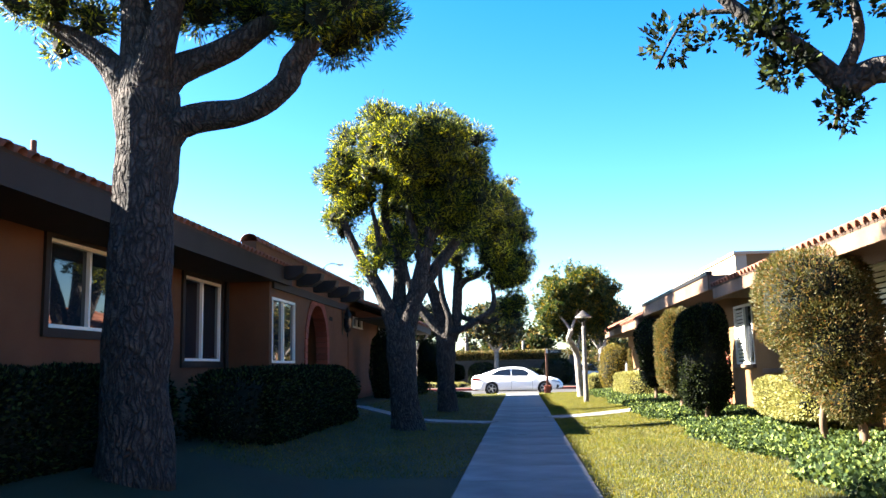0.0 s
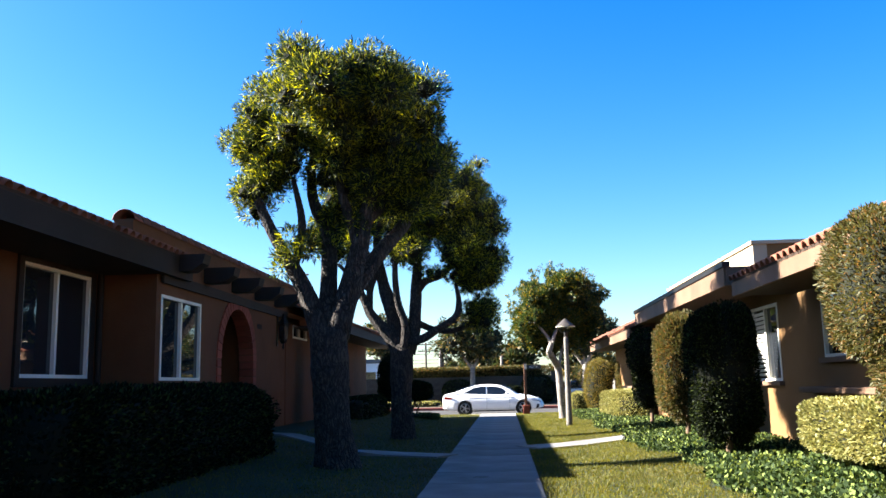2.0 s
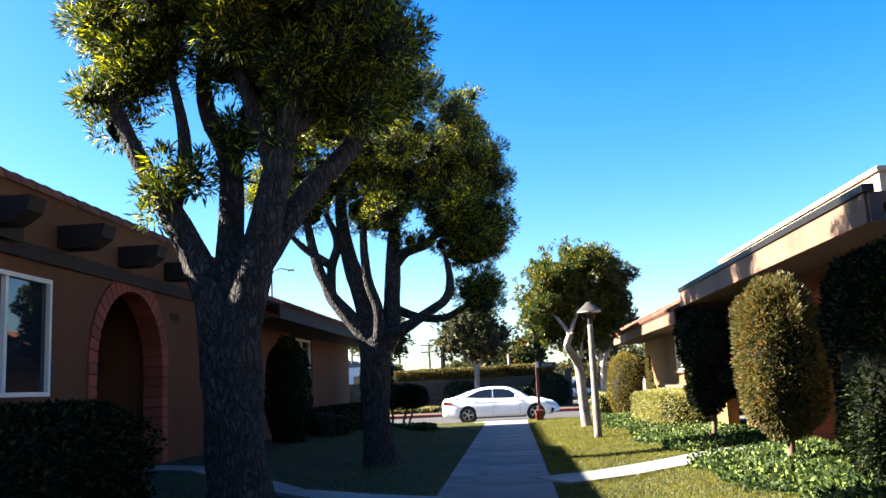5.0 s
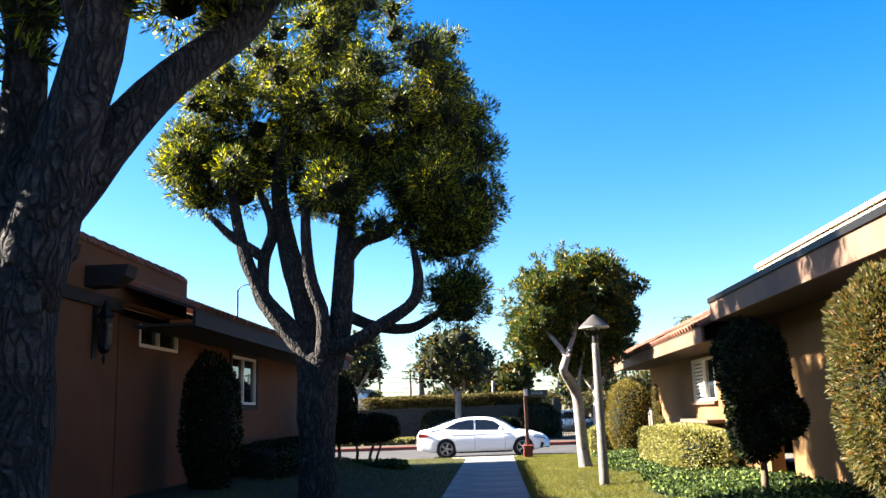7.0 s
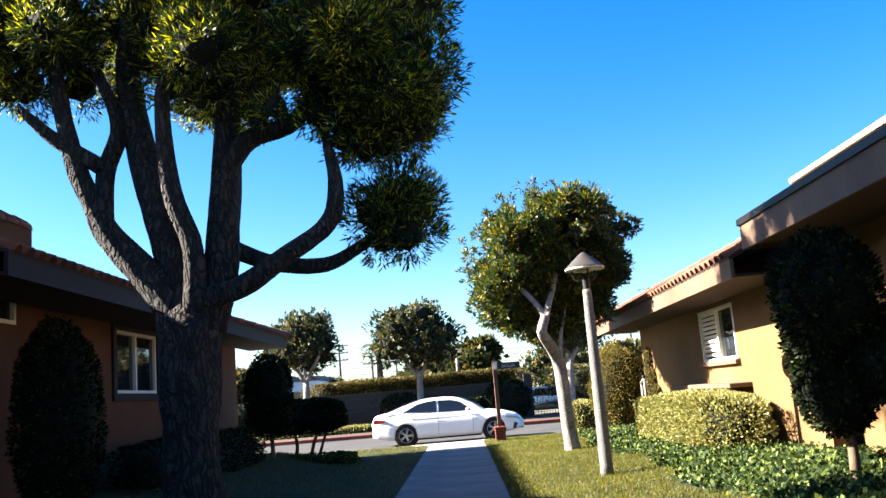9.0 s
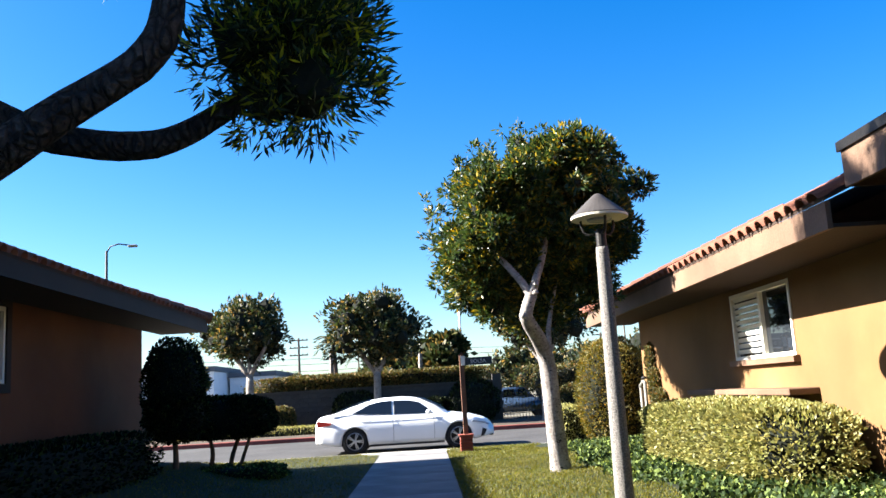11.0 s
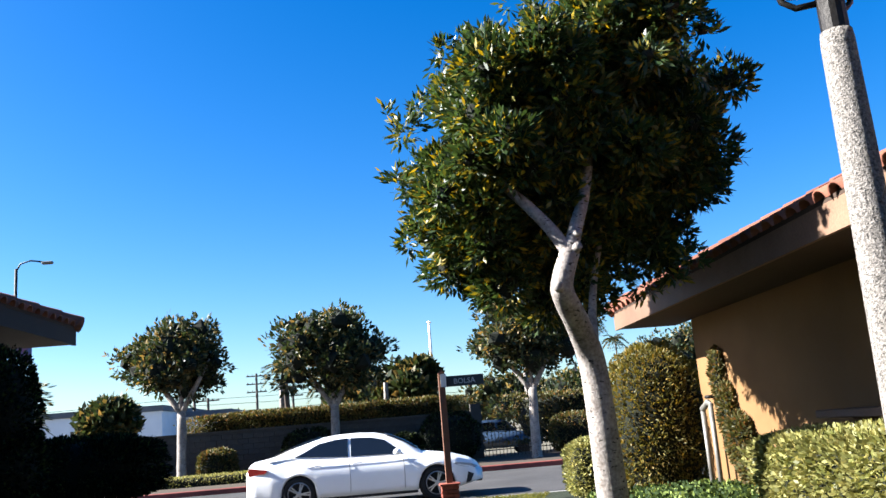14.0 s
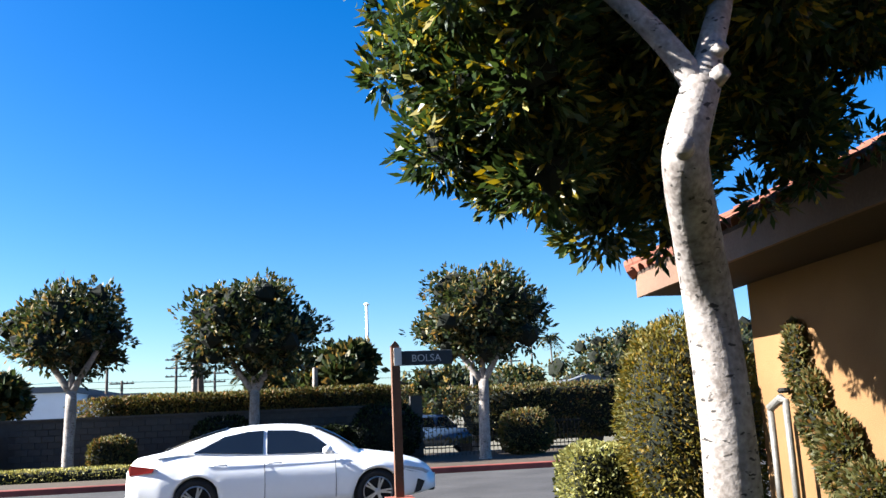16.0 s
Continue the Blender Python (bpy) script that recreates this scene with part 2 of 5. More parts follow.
def scarred(m):
    """Short dark scars across the bark."""
    n, l = m.node_tree.nodes, m.node_tree.links
    sock = n["Principled BSDF"].inputs["Base Color"]
    col = sock.links[0].from_socket
    tc, mp, tx, rp, mix = n.new("ShaderNodeTexCoord"), n.new("ShaderNodeMapping"), n.new("ShaderNodeTexNoise"), n.new("ShaderNodeMapRange"), n.new("ShaderNodeMix")
    mp.inputs["Scale"].default_value = (14, 14, 30)
    tx.inputs["Scale"].default_value, tx.inputs["Detail"].default_value = 1.0, 2.5
    l.new(tc.outputs["Object"], mp.inputs["Vector"])
    l.new(mp.outputs[0], tx.inputs["Vector"])
    l.new(tx.outputs["Fac"], rp.inputs[0])
    rp.inputs[1].default_value, rp.inputs[2].default_value = 0.63, 0.67
    mix.data_type = 'RGBA'
    mix.inputs[7].default_value = (0.035, 0.03, 0.026, 1)
    l.new(rp.outputs[0], mix.inputs[0])
    l.new(col, mix.inputs[6])
    l.new(mix.outputs[2], sock)


scarred(M["pale_bark"])


# ---- building helpers ----
def thing(name, at=(0, 0, 0), label="", category="", group="", kind="", turn=0.0):
    ob = new(name)
    ob.empty_display_size = 0.2
    ob.matrix_basis = pose(*at, 0, 0, turn)
    return tagged(ob, label, category, group, kind)


def mesh_of(name, bm, mat, smooth=False):
    me = bpy.data.meshes.new(name)
    bm.normal_update()
    bm.to_mesh(me)
    bm.free()
    me.materials.append(mat)
    if smooth:
        me.shade_smooth()
    return me


def part(name, bm, mat, parent=None, label="", smooth=False):
    ob = new(name, mesh_of(name, bm, mat, smooth))
    ob.parent = parent
    if label:
        ob["label"] = label
    return ob


def share(name, me, parent, m):
    ob = new(name, me)
    ob.parent = parent
    ob.matrix_basis = m
    return ob


def box(bm, x0, x1, y0, y1, z0, z1, bevel=0.0):
    vs = [bm.verts.new((x, y, z)) for x in (x0, x1) for y in (y0, y1) for z in (z0, z1)]
    fs = [bm.faces.new([vs[i] for i in q]) for q in ((0, 1, 3, 2), (4, 6, 7, 5), (0, 4, 5, 1), (2, 3, 7, 6), (0, 2, 6, 4), (1, 5, 7, 3))]
    if bevel:
        bmesh.ops.bevel(bm, geom=list({e for f in fs for e in f.edges}), offset=bevel, segments=1, affect='EDGES')
    return bm


def boxed(*a, bevel=0.0):
    return box(bmesh.new(), *a, bevel)


def prism(bm, outline, axis, a, b):
    """An outline of (u, v) pairs drawn out from a to b along the axis x (u=y, v=z), y (u=x, v=z) or z (u=x, v=y)."""
    def at(u, v, w):
        return {"x": (w, u, v), "y": (u, w, v), "z": (u, v, w)}[axis]
    lo, hi = [bm.verts.new(at(u, v, a)) for u, v in outline], [bm.verts.new(at(u, v, b)) for u, v in outline]
    n = len(outline)
    for i in range(n):
        bm.faces.new((lo[i], lo[(i + 1) % n], hi[(i + 1) % n], hi[i]))
    bm.faces.new(lo[::-1])
    bm.faces.new(hi)
    bmesh.ops.recalc_face_normals(bm, faces=bm.faces[:])
    return bm


def tube(bm, pts, radii, seg=10, rough=0.0, cap=True):
    pts = [Vector(p) for p in pts]
    rings = []
    for i, p in enumerate(pts):
        d = (pts[min(i + 1, len(pts) - 1)] - pts[max(i - 1, 0)]).normalized()
        a = d.cross(Vector((0.31, 0.9, 0.2))).normalized()
        b = d.cross(a)
        r = radii[i] if isinstance(radii, (list, tuple)) else radii
        ring = []
        for k in range(seg):
            w = 2 * math.pi * k / seg
            o = a * math.cos(w) + b * math.sin(w)
            rr = r * (1 + rough * noise.noise(p * 1.7 + o * 2.2) + rough * 0.5 * noise.noise(p * 5 + o * 6))
            ring.append(bm.verts.new(p + o * rr))
        rings.append(ring)
    for q, w in zip(rings, rings[1:]):
        for k in range(seg):
            bm.faces.new((q[k], q[(k + 1) % seg], w[(k + 1) % seg], w[k]))
    if cap:
        bm.faces.new(rings[0][::-1])
        bm.faces.new(rings[-1])
    return bm


def lathe(bm, rings, seg=20, at=(0, 0, 0), caps=True):
    made = []
    for r, z in rings:
        made.append([bm.verts.new((at[0] + r * math.cos(2 * math.pi * k / seg), at[1] + r * math.sin(2 * math.pi * k / seg), at[2] + z)) for k in range(seg)])
    for q, w in zip(made, made[1:]):
        for k in range(seg):
            bm.faces.new((q[k], q[(k + 1) % seg], w[(k + 1) % seg], w[k]))
    if caps:
        bm.faces.new(made[0][::-1])
        bm.faces.new(made[-1])
    bmesh.ops.recalc_face_normals(bm, faces=bm.faces[:])
    return bm


def smooth_line(pts, radii, steps=5):
    """More points along a bent limb, by Catmull-Rom."""
    p = [Vector(v) for v in pts]
    p = [p[0] * 2 - p[1]] + p + [p[-1] * 2 - p[-2]]
    out, rad = [], []
    for i in range(1, len(p) - 2):
        for k in range(steps):
            t = k / steps
            out.append(0.5 * (2 * p[i] + (p[i + 1] - p[i - 1]) * t + (2 * p[i - 1] - 5 * p[i] + 4 * p[i + 1] - p[i + 2]) * t * t + (3 * p[i] - p[i - 1] - 3 * p[i + 1] + p[i + 2]) * t ** 3))
            rad.append(radii[i - 1] * (1 - t) + radii[i] * t)
    return out + [p[-2]], rad + [radii[-1]]


def quads_mesh(name, verts, mat):
    """One mesh of loose four-cornered leaves from an (n, 4, 3) array."""
    n = len(verts)
    me = bpy.data.meshes.new(name)
    me.vertices.add(n * 4)
    me.vertices.foreach_set("co", np.ascontiguousarray(verts, dtype=np.float32).ravel())
    me.loops.add(n * 4)
    me.loops.foreach_set("vertex_index", np.arange(n * 4, dtype=np.int32))
    me.polygons.add(n)
    me.polygons.foreach_set("loop_start", np.arange(0, n * 4, 4, dtype=np.int32))
    me.update(calc_edges=True)
    me.materials.append(mat)
    return me


def unit(v):
    return v / np.maximum(np.linalg.norm(v, axis=-1, keepdims=True), 1e-6)


def blades(rng, at, out, length, width, fold=0.15):
    """Leaves that start at the places and point along the ways, as (n, 4, 3) corners."""
    n = len(at)
    out = unit(out)
    side = unit(np.cross(out, rng.normal(size=(n, 3))))
    up = np.cross(side, out)
    ln = (length * rng.uniform(0.7, 1.25, (n, 1)))
    wd = (width * rng.uniform(0.75, 1.2, (n, 1)))
    mid = at + out * ln * 0.5
    return np.stack([at, mid + side * wd * 0.5 + up * wd * fold, at + out * ln, mid - side * wd * 0.5 + up * wd * fold], 1)


def ball_shell(rng, centres, radii, n, thick=0.35, squash=(1, 1, 1)):
    """n places near the outsides of the given balls, and the ways out of them."""
    centres, radii = np.asarray(centres, float), np.asarray(radii, float)
    w = radii ** 2
    k = rng.choice(len(radii), n, p=w / w.sum())
    d = unit(rng.normal(size=(n, 3)))
    r = radii[k, None] * (1 - thick * rng.random((n, 1)) ** 1.5)
    return centres[k] + d * r * np.array(squash), d


def crown_clumps(rng, bodies, count, size):
    """Small clumps spread in the outer part of a few large rounded bodies (x, y, z, rx, ry, rz)."""
    bodies = np.asarray(bodies, float)
    vol = bodies[:, 3] * bodies[:, 4] * bodies[:, 5]
    k = rng.choice(len(bodies), count, p=vol ** 0.6 / (vol ** 0.6).sum())
    d = unit(rng.normal(size=(count, 3)))
    r = rng.random((count, 1)) ** 0.45
    return bodies[k, :3] + d * r * bodies[k, 3:6], rng.uniform(size[0], size[1], count)


def crown(name, seed, bodies, clumps, size, tufts, per, length, width, mat, parent, label="", spread=0.9, core=0.0):
    rng = np.random.default_rng(seed)
    c, r = crown_clumps(rng, bodies, clumps, size)
    at, d = ball_shell(rng, c, r, tufts, 0.55, (1, 1, 0.8))
    d = d + np.array((0, 0, 0.45))
    at, d = np.repeat(at, per, 0), np.repeat(d, per, 0)
    d = unit(d) + rng.normal(size=d.shape) * spread * 0.6
    at = at + unit(d) * 0.02 + rng.normal(size=at.shape) * length * 0.25
    ob = new(name, quads_mesh(name, blades(rng, at, d, length, width), mat))
    ob.parent = parent
    if label:
        ob["label"] = label
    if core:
        # dark balls added inside the clumps stand in for inner shade
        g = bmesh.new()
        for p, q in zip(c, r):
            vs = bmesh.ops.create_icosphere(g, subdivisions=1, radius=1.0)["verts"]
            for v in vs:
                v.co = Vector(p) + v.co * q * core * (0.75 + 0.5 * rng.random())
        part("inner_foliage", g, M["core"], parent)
    return c, r


def limbs(bm, paths, seg=10, rough=0.12):
    for pts, radii in paths:
        p, r = smooth_line(pts, radii)
        tube(bm, p, r, seg, rough)
    return bm


# ---- ground, walkway, road ----
def rise(x, y):
    """Height of the turf: it climbs gently to both house walls."""
    def step(a, b, v):
        u = min(max((v - a) / (b - a), 0.0), 1.0)
        return u * u * (3 - 2 * u)
    left = 0.40 * step(-2.3, -4.6, x) * (1 - step(36.0, 41.0, y))
    right = 0.14 * step(1.4, 4.6, x) * (1 - step(36.0, 41.0, y))
    return left + right


def sheet(name, x0, x1, y0, y1, step, mat, lift=0.0, wobble=0.015, label="", category=""):
    bm = bmesh.new()
    nx, ny = max(1, round((x1 - x0) / step)), max(1, round((y1 - y0) / step))
    grid = [[bm.verts.new((x0 + (x1 - x0) * i / nx, y0 + (y1 - y0) * j / ny, 0)) for j in range(ny + 1)] for i in range(nx + 1)]
    for row in grid:
        for v in row:
            v.co.z = rise(v.co.x, v.co.y) + lift + wobble * noise.noise(v.co * 0.9)
    for i in range(nx):
        for j in range(ny):
            bm.faces.new((grid[i][j], grid[i + 1][j], grid[i + 1][j + 1], grid[i][j + 1]))
    ob = part(name, bm, mat, smooth=True)
    return tagged(ob, label, category, kind="structure")


bm = bmesh.new()
box(bm, -1500, 1500, -400, 3000, -0.6, -0.2)
tagged(part("ground", bm, M["soil"]), "dry brown earth reaching to the horizon", "ground", kind="structure")
WALK_L, WALK_R, WALK_END = -0.64, 0.94, 40.5
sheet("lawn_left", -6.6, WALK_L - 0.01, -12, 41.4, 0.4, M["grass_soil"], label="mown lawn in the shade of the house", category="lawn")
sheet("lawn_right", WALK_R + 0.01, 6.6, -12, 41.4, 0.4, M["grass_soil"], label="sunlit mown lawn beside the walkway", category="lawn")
road = part("road", boxed(-120, 120, 42.0, 52.4, -0.3, -0.12), M["asphalt"])
tagged(road, "grey worn asphalt driveway across the end of the walk", "road", kind="structure")
gutter = bmesh.new()
prism(gutter, [(41.35, -0.3), (42.25, -0.3), (42.25, -0.105), (41.95, -0.09), (41.6, -0.005), (41.35, 0.005)], "x", -60, 60)
tagged(part("kerb", gutter, M["kerb"]), "pale rolled concrete kerb along the road", "kerb", kind="structure")
red_kerb = bmesh.new()
prism(red_kerb, [(52.3, -0.3), (52.55, -0.3), (52.55, 0.04), (52.36, 0.04), (52.32, 0.02)], "x", -60, 60)
tagged(part("red_kerb", red_kerb, M["red"]), "faded red painted kerb on the far side of the road", "kerb", kind="structure")
verge = part("verge", boxed(-60, 60, 52.55, 62, -0.3, 0.03), M["gravel"])
tagged(verge, "bare earth planting bed below the block wall", "planting bed", kind="structure")

pavement = thing("pavement", label="straight pale concrete garden walkway with cut joints", category="walkway", kind="structure")
y, k = -9.0, 0
slab_mesh = {}
while y < WALK_END - 0.1:
    long = min(1.52, WALK_END - y)
    key = round(long, 2)
    if key not in slab_mesh:
        bm = bmesh.new()
        box(bm, WALK_L, WALK_R, 0.006, long - 0.006, -0.1, 0.012, 0.008)
        slab_mesh[key] = mesh_of("slab", bm, M["concrete"])
    share("slab", slab_mesh[key], pavement, pose(0, y, 0.004 * noise.noise(Vector((0, y, 0)))))
    y += long
bm = bmesh.new()
prism(bm, [(WALK_L, WALK_END), (WALK_R, WALK_END), (WALK_R + 0.16, WALK_END + 0.45), (WALK_R + 0.2, 41.4), (WALK_L - 0.55, 41.4), (WALK_L - 0.3, WALK_END + 0.4)], "z", -0.1, 0.014)
part("apron", bm, M["kerb"], pavement, "paler flared concrete end at the kerb")


def strip_path(name, line, width, mat, label):
    """A narrow path of slabs along a line of (x, y)."""
    root = thing(name, label=label, category="path", kind="structure")
    for (xa, ya), (xb, yb) in zip(line, line[1:]):
        d = Vector((xb - xa, yb - ya)).normalized()
        s = Vector((-d.y, d.x)) * width / 2
        bm = bmesh.new()
        lo = []
        for (px, py, sg) in ((xa, ya, -1), (xb, yb, -1), (xb, yb, 1), (xa, ya, 1)):
            e = d * 0.006 * (1 if (px, py) == (xa, ya) else -1)
            lo.append((px + s.x * sg + e.x, py + s.y * sg + e.y))
        vs = [bm.verts.new((u, v, rise(u, v) - 0.08)) for u, v in lo] + [bm.verts.new((u, v, rise(u, v) + 0.03)) for u, v in lo]
        for q in ((3, 2, 1, 0), (4, 5, 6, 7), (0, 1, 5, 4), (1, 2, 6, 5), (2, 3, 7, 6), (3, 0, 4, 7)):
            bm.faces.new([vs[i] for i in q])
        part("slab", bm, mat, root)
    return root


strip_path("side_path_east", [(0.95, 20.2), (1.9, 20.75), (3.0, 21.5), (4.3, 22.5), (5.6, 23.3)], 1.05, M["concrete"], "pale concrete branch path to a house door")
strip_path("side_path_west", [(-0.65, 18.4), (-1.7, 19.0), (-2.8, 19.7), (-4.2, 20.2), (-5.2, 20.4)], 0.75, M["concrete"], "shaded concrete branch path to the arched entry")


# ---- houses ----
def wall_run(name, parent, xa, xb, y0, y1, z0, z1, holes, mat, label=""):
    """A wall between the planes xa and xb with rectangular holes (y0, y1, z0, z1) through it."""
    bm = bmesh.new()
    ys = sorted({y0, y1, *[h[0] for h in holes], *[h[1] for h in holes]})
    for a, b in zip(ys, ys[1:]):
        cuts = sorted((h[2], h[3]) for h in holes if h[0] < (a + b) / 2 < h[1])
        z = z0
        for lo, hi in cuts:
            if lo > z:
                box(bm, xa, xb, a, b, z, lo)
            z = hi
        if z1 > z:
            box(bm, xa, xb, a, b, z, z1)
    bmesh.ops.remove_doubles(bm, verts=bm.verts[:], dist=0.0005)
    return part(name, bm, mat, parent, label)


def house_window(parent, face, s, y0, y1, z0, z1, shutters=False, surround=True, split=0.5, sill=False):
    """A sliding window in the plane x=face, which looks towards s along x."""
    def bx(bm, a, b, *r):
        lo, hi = sorted((face + s * a, face + s * b))
        return box(bm, lo, hi, *r)
    f = bmesh.new()
    w = 0.055
    m = y0 + (y1 - y0) * split
    for a, b, c, d in ((y0, y0 + w, z0, z1), (y1 - w, y1, z0, z1), (y0 + w, y1 - w, z0, z0 + w), (y0 + w, y1 - w, z1 - w, z1)):
        bx(f, -0.10, 0.015, a, b, c, d)
    bx(f, -0.09, 0.0, m - 0.03, m + 0.03, z0 + w, z1 - w)
    win = part("window", f, M["white"], parent, "white-framed sliding window")
    for i, (a, b) in enumerate(((y0 + w, m - 0.03), (m + 0.03, y1 - w))):
        p = bmesh.new()
        bx(p, -0.065 + 0.02 * i, -0.059 + 0.02 * i, a, b, z0 + w, z1 - w)
        part("pane", p, M["glass"], win)
    if shutters:
        n = int((z1 - z0 - 2 * w) / 0.085)
        a, b = (m + 0.04, y1 - w - 0.01)
        for k in range(n):
            z = z0 + w + 0.05 + k * 0.085
            p = bmesh.new()
            lo, hi = sorted((face - s * 0.036, face - s * 0.006))
            vs = [(face - s * 0.034, a, z), (face - s * 0.006, a, z + 0.045), (face - s * 0.006, b, z + 0.045), (face - s * 0.034, b, z)]
            q = [p.verts.new(v) for v in vs] + [p.verts.new((v[0] + 0.002, v[1], v[2] - 0.012)) for v in vs]
            for g in ((0, 1, 2, 3), (7, 6, 5, 4), (0, 4, 5, 1), (1, 5, 6, 2), (2, 6, 7, 3), (3, 7, 4, 0)):
                p.faces.new([q[i] for i in g])
            part("shutter_blade", p, M["blind"], win)
    if surround:
        t = bmesh.new()
        g = 0.13
        for a, b, c, d in ((y0 - g, y0, z0 - g, z1 + g), (y1, y1 + g, z0 - g, z1 + g), (y0, y1, z0 - g, z0), (y0, y1, z1, z1 + g)):
            bx(t, -0.06, 0.045, a, b, c, d)
        part("surround", t, M["trim"], win, "dark brown timber surround")
    if sill:
        t = bmesh.new()
        bx(t, -0.05, 0.09, y0 - 0.08, y1 + 0.08, z0 - 0.08, z0)
        part("sill", t, M["fascia"], win, "brown timber sill")
    return win


def tile_mesh(long=0.42, r=0.105, flare=0.9):
    bm = bmesh.new()
    ends = []
    for x, rr in ((0, r), (long, r * flare)):
        for q in (rr, rr - 0.018):
            ends.append([bm.verts.new((x, q * math.cos(a), q * 0.9 * math.sin(a))) for a in [math.pi * i / 6 for i in range(7)]])
    o0, i0, o1, i1 = ends
    for k in range(6):
        bm.faces.new((o0[k], o1[k], o1[k + 1], o0[k + 1]))
        bm.faces.new((i0[k + 1], i1[k + 1], i1[k], i0[k]))
        bm.faces.new((o0[k + 1], i0[k + 1], i0[k], o0[k]))
    return bm


TILE = mesh_of("roof_tile", tile_mesh(), M["tile"], True)


hipb = bmesh.new()
tube(hipb, [(0, 0, 0), (0, 0, 0.39)], [0.128, 0.105], 10)
HIP = mesh_of("hip_tile", hipb, M["tile"])


def tile_slope(parent, xe, ze, y0, y1, run, climb, s, fascia=0.30, hip=0.0, gap=0.255, loose=True, over=1.0, lit=True):
    """A tiled slope that climbs from the eave at xe away from the walk; s: the way the eave looks along x. hip: how far the far end runs back."""
    roof = bmesh.new()
    a, b = xe, xe - s * run
    t = 0.05
    vs = [(a, y0, ze), (a, y1, ze), (b, y1 - hip, ze + climb), (b, y0, ze + climb)]
    lo = [roof.verts.new((v[0], v[1], v[2] - t)) for v in vs]
    hi = [roof.verts.new(v) for v in vs]
    for q in ((0, 1, 5, 4), (1, 2, 6, 5), (2, 3, 7, 6), (3, 0, 4, 7)):
        roof.faces.new([(lo + hi)[i] for i in q])
    roof.faces.new(hi)
    roof.faces.new(lo[::-1])
    if hip:
        c = roof.verts.new((b, y1, ze))
        roof.faces.new((hi[1], c, hi[2]))
    bmesh.ops.recalc_face_normals(roof, faces=roof.faces[:])
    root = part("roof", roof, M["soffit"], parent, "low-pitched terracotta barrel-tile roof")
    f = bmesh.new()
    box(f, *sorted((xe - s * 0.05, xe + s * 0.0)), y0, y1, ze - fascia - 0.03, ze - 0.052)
    # unlit eaves take the darker trim, so their shade is in the colour
    part("fascia", f, M["fascia"] if lit else M["trim"], parent, "brown fascia board, darkened for shade on unlit eaves")
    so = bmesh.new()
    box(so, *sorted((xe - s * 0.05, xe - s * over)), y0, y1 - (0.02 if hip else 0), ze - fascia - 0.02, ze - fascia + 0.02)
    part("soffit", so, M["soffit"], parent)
    ang = math.atan2(climb, run)
    slope = math.hypot(run, climb)
    way = Matrix.Rotation(math.pi if s > 0 else 0.0, 4, 'Z') @ Matrix.Rotation(-ang, 4, 'Y')
    n = int((y1 - y0) / gap)
    far = []
    base = np.array([v.co[:] for v in TILE.vertices])
    faces = [tuple(p.vertices) for p in TILE.polygons]
    rows = int(slope / 0.36)
    for i in range(n + 1):
        y = y0 + 0.1 + i * gap
        if y > y1 - 0.05:
            break
        for j in range(rows):
            up = j * 0.36 - 0.06
            if hip and (y1 - y) < hip * (up / slope) + 0.05:
                continue
            m = Matrix.Translation((xe - s * up * math.cos(ang), y + 0.008 * noise.noise(Vector((i, j, 3.1))), ze + up * math.sin(ang) - 0.01 + 0.012 * (j % 2))) @ way
            if j == 0 and loose:
                share("roof_tile", TILE, root, m)
            else:
                far.append(m)
    verts = np.concatenate([base @ np.array(m.to_3x3()).T + np.array(m.translation) for m in far]) if far else np.zeros((0, 3))
    fl = [tuple(v + len(base) * k for v in q) for k in range(len(far)) for q in faces]
    me = bpy.data.meshes.new("tile_field")
    me.from_pydata(verts.tolist(), [], fl)
    me.shade_smooth()
    me.materials.append(M["tile_f"])
    tf = new("tile_field", me)
    tf.parent = root
    tf["kind"] = "stuff"
    if hip:
        p0, p1 = Vector((xe + s * 0.05, y1 + 0.05, ze + 0.03)), Vector((b, y1 - hip, ze + climb + 0.05))
        cnt = int((p1 - p0).length / 0.34)
        for k in range(cnt):
            u = p0.lerp(p1, k / cnt)
            share("hip_tile", HIP, root, Matrix.Translation(u) @ (p1 - p0).to_track_quat('Z', 'Y').to_matrix().to_4x4() @ Matrix.Rotation(0.2 * noise.noise(u), 4, 'Z'))
    return root


def arch_brick_mesh(r0, r1, da, depth):
    bm = bmesh.new()
    a = da / 2 - 0.008
    prism(bm, [(r0 * math.sin(-a), r0 * math.cos(a)), (r1 * math.sin(-a), r1 * math.cos(a)), (r1 * math.sin(a), r1 * math.cos(a)), (r0 * math.sin(a), r0 * math.cos(a))], "x", 0, depth)
    return mesh_of("arch_brick", bm, M["brick"])


